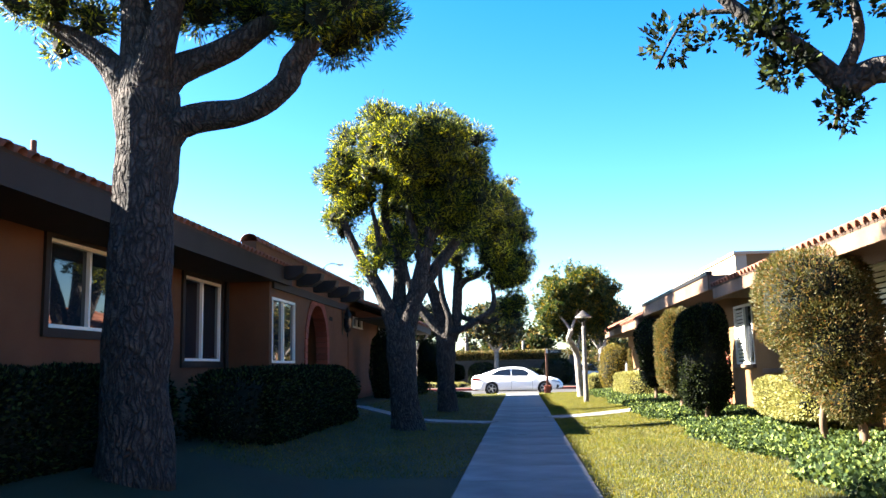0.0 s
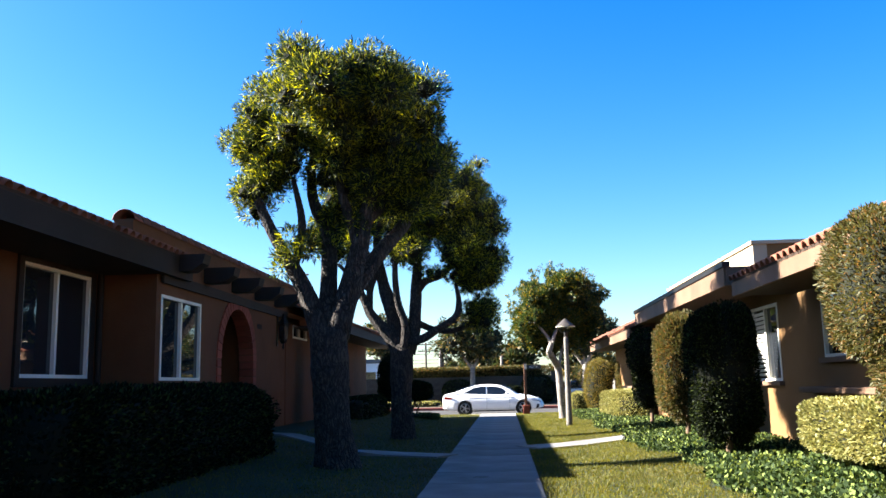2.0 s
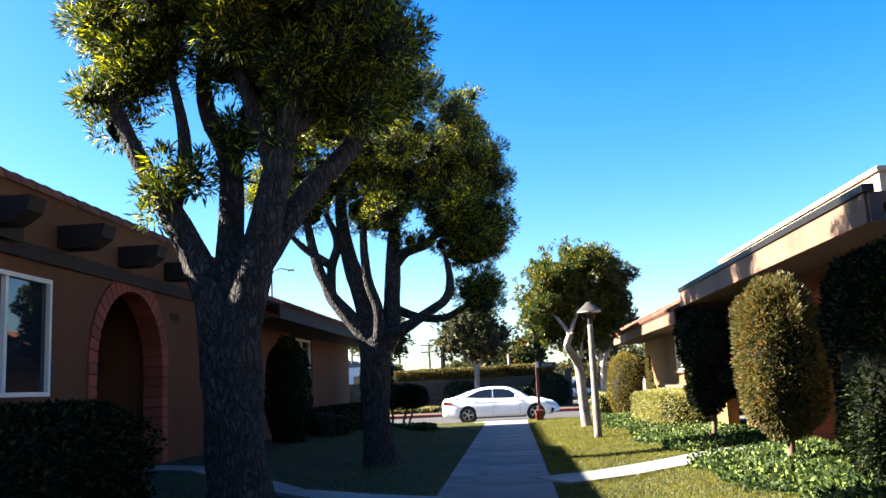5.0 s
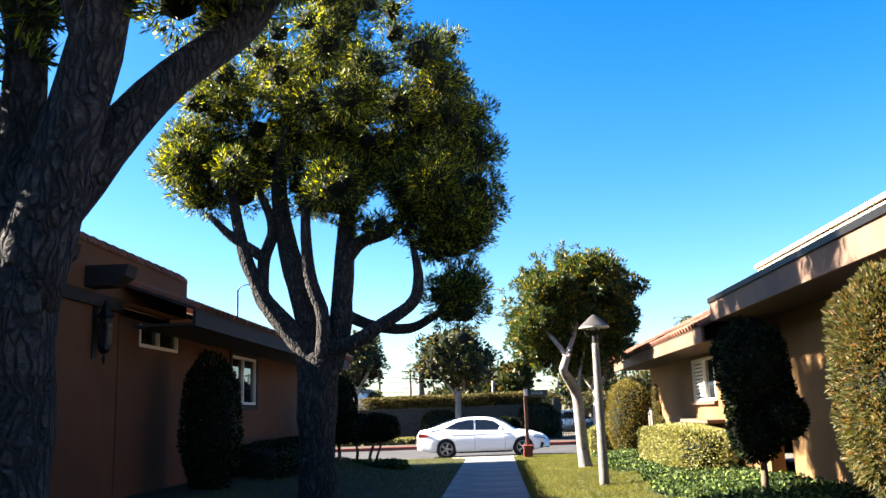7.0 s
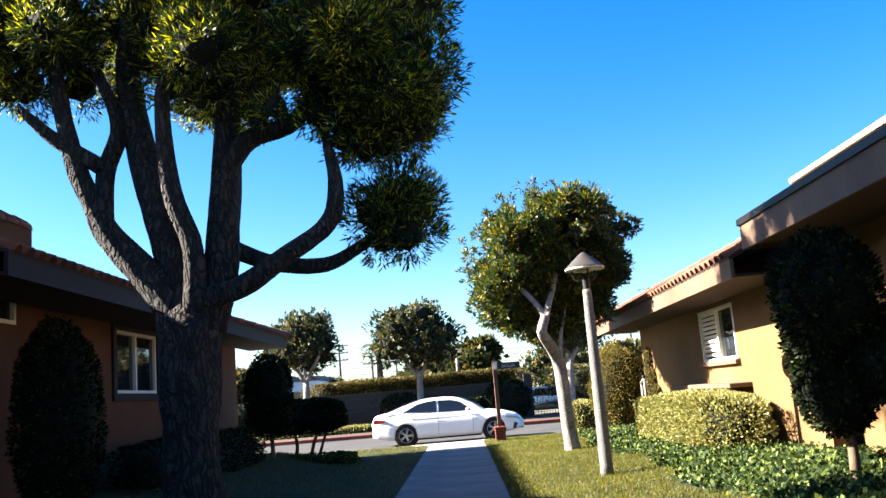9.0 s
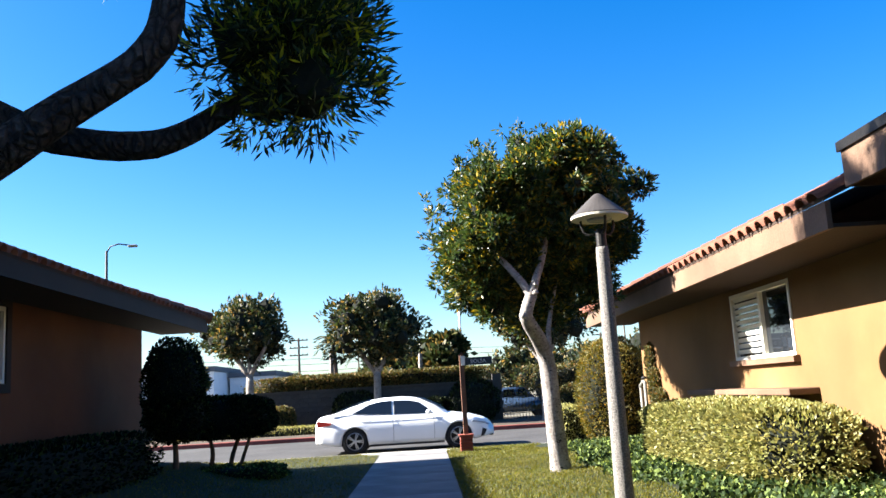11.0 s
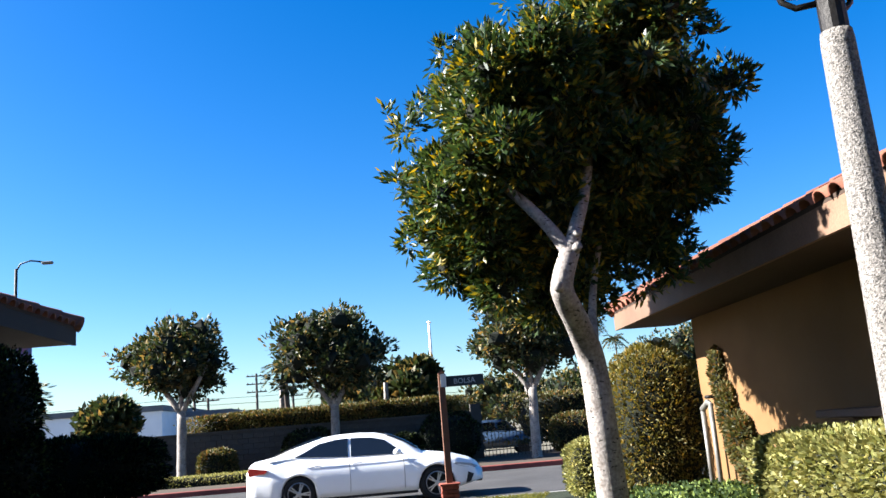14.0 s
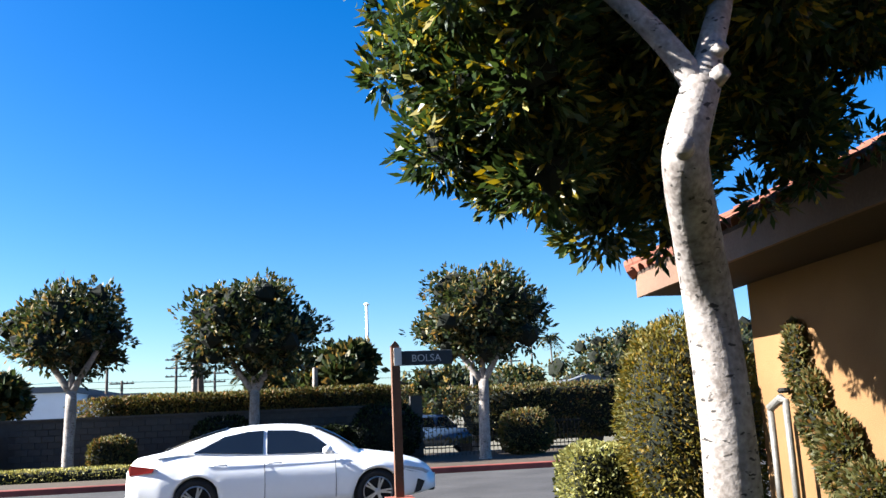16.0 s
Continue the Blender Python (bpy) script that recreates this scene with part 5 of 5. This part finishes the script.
        for v in g.verts:
            lim = lerp(half, v.co.x) + 0.006
            v.co.y = max(-lim, min(lim, v.co.y))
        part("bumper_vent", g, M["black"], root)
        g = bmesh.new()
        tube(g, [(-1.5, sg * 0.842, 1.045), (-0.9, sg * 0.848, 0.995), (0.1, sg * 0.848, 0.965), (0.86, sg * 0.842, 0.955)], 0.009, 6)
        part("window_trim", g, M["alloy"], root)
        g = bmesh.new()
        box(g, -0.96, 1.06, *sorted((sg * 0.80, sg * 0.895)), 0.175, 0.235, 0.015)
        part("sill", g, M["black"], root)
    g = bmesh.new()
    box(g, 2.30, 2.43, -0.5, 0.5, 0.28, 0.48, 0.02)
    part("grille", g, M["black"], root)
    return root


sedan((-0.105, 44.35, -0.12), 0.0, M["paint"], "white four-door sedan parked along the road")


# ---- garden lamp ----
lamp = thing("garden_lamp", (2.43, 28.5, 0.0), "aggregate concrete lamp post with conical metal cap", "lamp post")
part("pole", lathe(bmesh.new(), [(0.098, -0.05), (0.095, 0.2), (0.066, 2.72), (0.062, 2.76)], 20), M["aggregate"], lamp, smooth=True)
part("collar", lathe(bmesh.new(), [(0.055, 2.74), (0.055, 2.93), (0.04, 2.95)], 14), M["iron"], lamp)
part("base_pad", lathe(bmesh.new(), [(0.24, -0.05), (0.24, 0.0), (0.22, 0.012)], 16), M["concrete"], lamp)
for k in range(3):
    w = 2 * math.pi * k / 3 + 0.6
    bm = bmesh.new()
    c, s_ = math.cos(w), math.sin(w)
    tube(bm, [(0.04 * c, 0.04 * s_, 2.9), (0.13 * c, 0.13 * s_, 2.9), (0.18 * c, 0.18 * s_, 2.94), (0.2 * c, 0.2 * s_, 3.02), (0.2 * c, 0.2 * s_, 3.10)], 0.014, 8)
    part("arm", bm, M["iron"], lamp, smooth=True)
part("cap", lathe(bmesh.new(), [(0.29, 3.085), (0.292, 3.095), (0.275, 3.11), (0.05, 3.31), (0.02, 3.325)], 32), M["cap"], lamp)
part("rim", lathe(bmesh.new(), [(0.275, 3.057), (0.296, 3.06), (0.296, 3.084), (0.275, 3.086)], 32), M["opal"], lamp)
part("reflector", lathe(bmesh.new(), [(0.28, 3.062), (0.28, 3.07), (0.18, 3.085)], 32), M["opal"], lamp, "cream enamel underside")
part("lens", lathe(bmesh.new(), [(0.10, 3.03), (0.13, 3.045), (0.13, 3.07)], 20), M["lamp_clear"], lamp)

# ---- street name sign ----
sign = thing("street_sign", (1.40, 40.05, 0.0), "wooden sign post in a brick base with dark name board", "sign")
part("post", boxed(-0.055, 0.055, -0.055, 0.055, 0.0, 2.22, bevel=0.006), M["sign_post"], sign)
bm = bmesh.new()
prism(bm, [(-0.06, 2.22), (0.06, 2.22), (0.0, 2.29)], "y", -0.06, 0.06)
part("finial", bm, M["sign_post"], sign)
base = thing("brick_base")
base.parent = sign
base["label"] = "small square brick plinth with pale cap"
bm = bmesh.new()
box(bm, -0.095, 0.095, -0.045, 0.045, 0.004, 0.06, 0.004)
bk = mesh_of("brick", bm, M["brick"])
for k in range(6):
    for j in range(4):
        ang = math.pi / 2 * j
        share("brick", bk, base, Matrix.Translation((0, 0, k * 0.064 - 0.02)) @ Matrix.Rotation(ang, 4, 'Z') @ Matrix.Translation((0.05 * (1 if k % 2 else -1) * 0.9, 0.10, 0)))
part("base_cap", boxed(-0.17, 0.17, -0.17, 0.17, 0.365, 0.40, bevel=0.005), M["brick"], base)
board = part("board", boxed(0.055, 0.72, -0.02, 0.02, 1.98, 2.16, bevel=0.004), M["sign_blue"], sign, "dark faded name board")
part("bracket", boxed(-0.02, 0.075, -0.075, -0.056, 1.98, 2.2), M["white"], sign)
txt = bpy.data.curves.new("lettering", 'FONT')
txt.body = "BOLSA"
txt.size, txt.extrude, txt.align_x = 0.125, 0.002, 'CENTER'
lt = new("lettering", txt)
lt.parent = sign
lt.matrix_basis = Matrix.Translation((0.39, -0.0225, 2.025)) @ Matrix.Rotation(math.pi / 2, 4, 'X')
lt.data.materials.append(M["letter"])

# ---- far side ----
block_wall = thing("block_wall", label="grey concrete block wall across the far side", category="wall")
part("footing", boxed(-40, 3.8, 59.04, 59.18, -0.1, 1.78), M["block"], block_wall)
bm = bmesh.new()
box(bm, 0.006, 0.394, 0, 0.05, 0.006, 0.194, 0.008)
bl = mesh_of("block", bm, M["block"])
for j in range(8):
    for i in range(33):
        share("block", bl, block_wall, pose(-9.4 + 0.4 * i + (0.2 if j % 2 else 0), 58.98, 0.1 + 0.2 * j))
part("pier", boxed(3.55, 3.95, 58.9, 59.3, -0.1, 2.1), M["block"], block_wall)
part("coping", boxed(-40, 3.5, 58.95, 59.25, 1.78, 1.84), M["block"], block_wall)
shrub("hedge", (-1.9, 59.9, 0), [(0, 0, 1.5, 5.7, 0.6, 0.95, 8)], 61, M["leaf_bush"], 46000, 0.12, 0.06, "long clipped hedge along the top of the wall", "hedge")
shrub("hedge", (18, 61.5, 0), [(0, 0, 1.4, 14.0, 0.6, 1.0, 8)], 62, M["leaf_bush"], 24000, 0.14, 0.08, "long clipped hedge behind the wall opening", "hedge")
for x, y, r, mt, lb in ((-5.9, 57.6, 0.6, "leaf_bush", "ball-clipped shrub in front of the block wall"), (-2.6, 58.1, 0.85, "leaf_shade", "dark rounded shrub behind the parked car"), (2.6, 57.9, 0.95, "leaf_shade", "large dark clipped shrub beside the pier"), (7.2, 57.4, 0.75, "leaf_bush", "ball-clipped shrub by the wall opening"), (0.9, 58.2, 0.6, "leaf_shade", "dark rounded shrub behind the parked car"), (-10.6, 58.0, 0.9, "leaf_shade", "dark clipped shrub near the warehouse")):
    shrub("shrub", (x, y, 0.03), [(0, 0, r * 0.95, r * 1.15, r, r * 0.95, 2.6)], int(70 + x), M[mt], 3500, 0.11, 0.06, lb)
shrub("hedge", (-6.5, 55.6, 0.03), [(0, 0, 0.1, 3.2, 0.4, 0.22, 4)], 63, M["leaf_var"], 5000, 0.08, 0.05, "low clipped edging along the red kerb", "hedge")


def iron_fence(at, long, label):
    root = thing("fence", at, label, "fence")
    for z in (0.25, 1.0):
        part("rail", boxed(0, long, -0.015, 0.015, z, z + 0.035), M["iron"], root)
    bm = bmesh.new()
    box(bm, -0.01, 0.01, -0.01, 0.01, 0.0, 1.1)
    me = mesh_of("bar", bm, M["iron"])
    for k in range(int(long / 0.14) + 1):
        share("bar", me, root, pose(k * 0.14, 0, 0))
    return root


iron_fence((4.0, 58.9, 0.03), 5.6, "black iron railing in the wall opening")
iron_fence((-17.5, 60.2, 0.03), 6.0, "black iron railing near the warehouse")


# ---- far buildings, poles and trees ----
def warehouse(at, w, d, hgt, label):
    root = thing("warehouse", at, label, "building")
    part("wall", boxed(0, w, 0, d, -0.3, hgt), M["wall_white"], root)
    part("roof_edge", boxed(-0.15, w + 0.15, -0.15, d, hgt, hgt + 0.55), M["roof_grey"], root, "dark flat roof edge")
    for k in range(3):
        bm = bmesh.new()
        x = w * (0.3 + 0.2 * k)
        box(bm, x, x + 1.0, -0.04, 0.03, hgt * 0.45, hgt * 0.75)
        part("window", bm, M["glass"], root)
    return root


warehouse((-50, 110, -0.2), 28.5, 20, 5.2, "low white warehouse with a dark flat roof edge")
warehouse((-21.2, 116, -0.2), 5.0, 18, 4.6, "small white block building beside the warehouse")
cottage = thing("house", (22, 100, 0), "far bungalow with a low grey gabled roof", "house")
part("wall", boxed(-4, 6, 0, 8, -0.2, 2.6), M["wall_white"], cottage)
bm = bmesh.new()
prism(bm, [(-5, 2.6), (7, 2.6), (1, 4.4)], "y", -0.5, 8.5)
part("roof", bm, M["roof_grey"], cottage)


def utility_pole(at, hgt, arms, label):
    root = thing("utility_pole", at, label, "utility pole")
    bm = bmesh.new()
    tube(bm, [(0, 0, -0.3), (0, 0, hgt)], [0.2, 0.13], 8)
    part("pole", bm, M["wood_pole"], root)
    for k in range(arms):
        z = hgt - 0.3 - 0.95 * k
        part("cross_arm", boxed(-1.2, 1.2, -0.07, 0.07, z - 0.07, z + 0.07), M["wood_pole"], root)
        for x in (-1.05, -0.5, 0.5, 1.05):
            part("insulator", lathe(bmesh.new(), [(0.05, z + 0.07), (0.07, z + 0.15), (0.03, z + 0.25)], 6, (x, 0, 0)), M["galv"], root)
    return root


utility_pole((-15.5, 130, 0), 9.4, 3, "timber utility pole with three cross arms")
utility_pole((-11.0, 128, 0), 7.6, 2, "timber utility pole with two cross arms")
utility_pole((-20.2, 118, 0), 7.6, 0, "plain timber pole against the sky")
utility_pole((-19.2, 120, 0), 6.4, 1, "timber pole with one cross arm")
utility_pole((24.5, 135, 0), 8.2, 1, "distant timber pole with one cross arm")
wires = thing("wires", (0, 0, 0), "sagging overhead wires strung across the distance", "wires")
for k, (z, yy) in enumerate(((7.0, 130), (6.3, 130), (5.4, 129), (4.9, 129))):
    bm = bmesh.new()
    tube(bm, [(-60 + 8 * i, yy, z - 0.35 * math.sin(math.pi * ((i % 4) / 4))) for i in range(19)], 0.025, 4)
    part("wire", bm, M["iron"], wires)


def street_light(at, hgt, arm, label, banner=False, pale=False):
    root = thing("street_lamp", at, label, "street lamp")
    mt = M["white"] if pale else M["iron"]
    bm = bmesh.new()
    tube(bm, [(0, 0, -0.2), (0, 0, hgt)], [0.1, 0.06], 10)
    part("pole", bm, mt, root, smooth=True)
    if arm:
        bm = bmesh.new()
        tube(bm, [(0, 0, hgt - 0.1), (0.15 * arm, 0, hgt + 0.2), (0.5 * arm, 0, hgt + 0.32), (arm, 0, hgt + 0.22)], 0.035, 8)
        part("arm", bm, mt, root, smooth=True)
        part("head", boxed(arm - 0.1, arm + 0.35, -0.1, 0.1, hgt + 0.12, hgt + 0.24, bevel=0.03), M["galv"], root)
    else:
        part("head", lathe(bmesh.new(), [(0.05, hgt), (0.14, hgt + 0.05), (0.03, hgt + 0.14)], 8), mt, root)
    if banner:
        part("banner", boxed(0.1, 0.7, -0.01, 0.01, hgt - 4.0, hgt - 2.2), M["banner"], root, "red and blue hanging banner")
    return root


street_light((-14.8, 61.5, 0.03), 9.2, 1.15, "tall dark street lamp with curved arm and banner", True)
street_light((2.55, 66, 0), 6.2, 0, "slim white pole with small lamp head", pale=True)
street_light((-16.5, 66, 0), 3.2, 0, "short dark garden lamp near the warehouse")
for x, y, hgt in ((-3.9, 60.6, 3.6), (0.3, 60.8, 3.3), (6.4, 62.5, 4.0)):
    bm = bmesh.new()
    tube(bm, [(0, 0, -0.2), (0.03, 0, hgt)], [0.13, 0.1], 8, 0.1)
    st = thing("bare_trunk", (x, y, 0), "slim pale bare tree trunk behind the hedge", "trunk")
    part("stem", bm, M["pale_bark"], st)


def distant_tree(at, r, hgt, seed, label):
    return tree(at, label, [([(0, 0, -0.3), (0, 0, hgt)], [0.3, 0.2])], M["wood_pole"], (seed, [(0, 0, hgt, r, r, r * 0.6), (r * 0.4, 0, hgt + r * 0.25, r * 0.6, r * 0.6, r * 0.5)], 40, (0.22 * r, 0.4 * r), 1500, 4, 0.4, 0.22, M["leaf_far"]), 6)


for k, (x, y, r, hgt) in enumerate(((1.0, 62.5, 1.3, 3.1), (-2.2, 75, 1.6, 2.6), (8.5, 90, 2.8, 3.0), (14.5, 95, 3.4, 3.0), (26, 105, 5.0, 4.4), (32, 108, 5.5, 4.6), (38, 100, 6.0, 4.6), (-12.6, 66, 1.2, 2.7), (-17, 125, 2.2, 3.0), (-8, 125, 2.5, 2.6), (2, 120, 3.0, 2.4), (20, 125, 3.5, 2.8))):
    distant_tree((x, y, 0), r, hgt, 80 + k, "distant spreading green tree beyond the wall")


def palm(at, hgt, r, seed, label):
    root = thing("palm", at, label, "palm tree")
    bm = bmesh.new()
    tube(bm, [(0, 0, -0.3), (0.1, 0, hgt * 0.5), (0, 0, hgt)], [0.2, 0.14, 0.12], 8, 0.1)
    part("trunk", bm, M["wood_pole"], root)
    rng = np.random.default_rng(seed)
    q = []
    for k in range(26):
        w, up = rng.uniform(0, 6.28), rng.uniform(-0.5, 1.0)
        d = np.array((math.cos(w), math.sin(w), up))
        t = np.linspace(0.15, 1, 14)[:, None]
        line = np.array((0, 0, hgt)) + d * t * r + np.array((0, 0, -0.7 * r)) * t ** 2
        for sgn in (-1, 1):
            out = d + sgn * np.array((-math.sin(w), math.cos(w), 0)) * 1.2 + np.array((0, 0, -0.5))
            q.append(blades(rng, line, np.repeat(out[None], 14, 0), r * 0.4, r * 0.05))
    ob = new("fronds", quads_mesh("fronds", np.concatenate(q), M["leaf_far"]))
    ob.parent = root
    return root


palm((-3.9, 61.8, 0), 4.3, 0.8, 91, "drooping feathery palm beyond the wall")
palm((-22, 78, 0), 5.2, 2.0, 92, "short feathery palm near the warehouse")
palm((-9.5, 150, 0), 8.5, 1.8, 93, "tall thin distant palm")
palm((36, 170, 0), 17, 2.0, 94, "tall thin distant palm")
palm((40, 172, 0), 14, 2.0, 95, "tall thin distant palm")

# ---- house corner fittings ----
pipes = thing("standpipe", (4.98, 37.3, 0.05), "pair of weathered water pipes with a brass valve", "pipe")
for x, y, hgt in ((0, 0, 1.3), (-0.02, 0.27, 1.2)):
    bm = bmesh.new()
    tube(bm, [(x, y, -0.1), (x, y, hgt)], 0.035, 10)
    part("pipe", bm, M["galv"], pipes, smooth=True)
bm = bmesh.new()
tube(bm, [(0, 0, 1.26), (0, 0.08, 1.31), (-0.02, 0.27, 1.22)], 0.045, 10)
part("valve", bm, M["galv"], pipes)
part("hand_wheel", lathe(bmesh.new(), [(0.05, 1.36), (0.07, 1.38), (0.05, 1.41)], 12), M["iron"], pipes)
stone = thing("stepping_stone", (3.47, 26.75, rise(3.47, 26.75)), "pale square stepping stone at the edge of the ivy", "paving stone")
part("slab", boxed(-0.35, 0.35, -0.25, 0.25, -0.03, 0.035, bevel=0.01), M["kerb"], stone)
for x, y in ((-0.1, 21.5), (0.1, 14.6)):
    cover = thing("valve_cover", (x, y, 0.012), "small round metal valve cover set in the walkway", "valve cover")
    part("ring", lathe(bmesh.new(), [(0.13, -0.02), (0.13, 0.004), (0.11, 0.008), (0.105, 0.002)], 20), M["galv"], cover)
    part("lid", lathe(bmesh.new(), [(0.10, -0.02), (0.10, 0.007), (0.02, 0.009)], 20), M["cap"], cover)


def parked_suv(at, paint, label):
    root = thing("car", at, label, "car")
    bm = bmesh.new()
    prism(bm, [(-2.2, 0.35), (2.2, 0.35), (2.25, 0.8), (1.9, 1.0), (1.1, 1.08), (-2.2, 1.1), (-2.3, 0.8)], "y", -0.9, 0.9)
    bmesh.ops.bevel(bm, geom=bm.edges[:], offset=0.06, segments=2, affect='EDGES')
    part("body", bm, paint, root, smooth=True)
    bm = bmesh.new()
    prism(bm, [(-2.1, 1.08), (1.1, 1.08), (0.5, 1.65), (-1.8, 1.68)], "y", -0.78, 0.78)
    bmesh.ops.bevel(bm, geom=bm.edges[:], offset=0.06, segments=2, affect='EDGES')
    part("cabin", bm, paint, root, smooth=True)
    for a, b in ((-1.75, -0.7), (-0.62, 0.1), (0.16, 0.75)):
        bm = bmesh.new()
        prism(bm, [(a, 1.14), (b, 1.14), (b - 0.12, 1.55), (a + 0.05, 1.55)], "y", -0.8, -0.77)
        part("side_window", bm, M["car_glass"], root)
    for x in (-1.4, 1.4):
        for y in (-0.82, 0.82):
            w = part("wheel", lathe(bmesh.new(), [(0.2, -0.1), (0.34, -0.1), (0.35, 0), (0.34, 0.1), (0.2, 0.1)], 20), M["rubber"], root)
            w.matrix_basis = Matrix.Translation((x, y, 0.35)) @ Matrix.Rotation(math.pi / 2, 4, 'X')
    return root


parked_suv((11.5, 68.5, -0.2), M["car_blue"], "dark blue estate car parked beyond the hedge")
parked_suv((5.2, 66.5, -0.2), M["car_blue"], "dark estate car parked behind the railing")
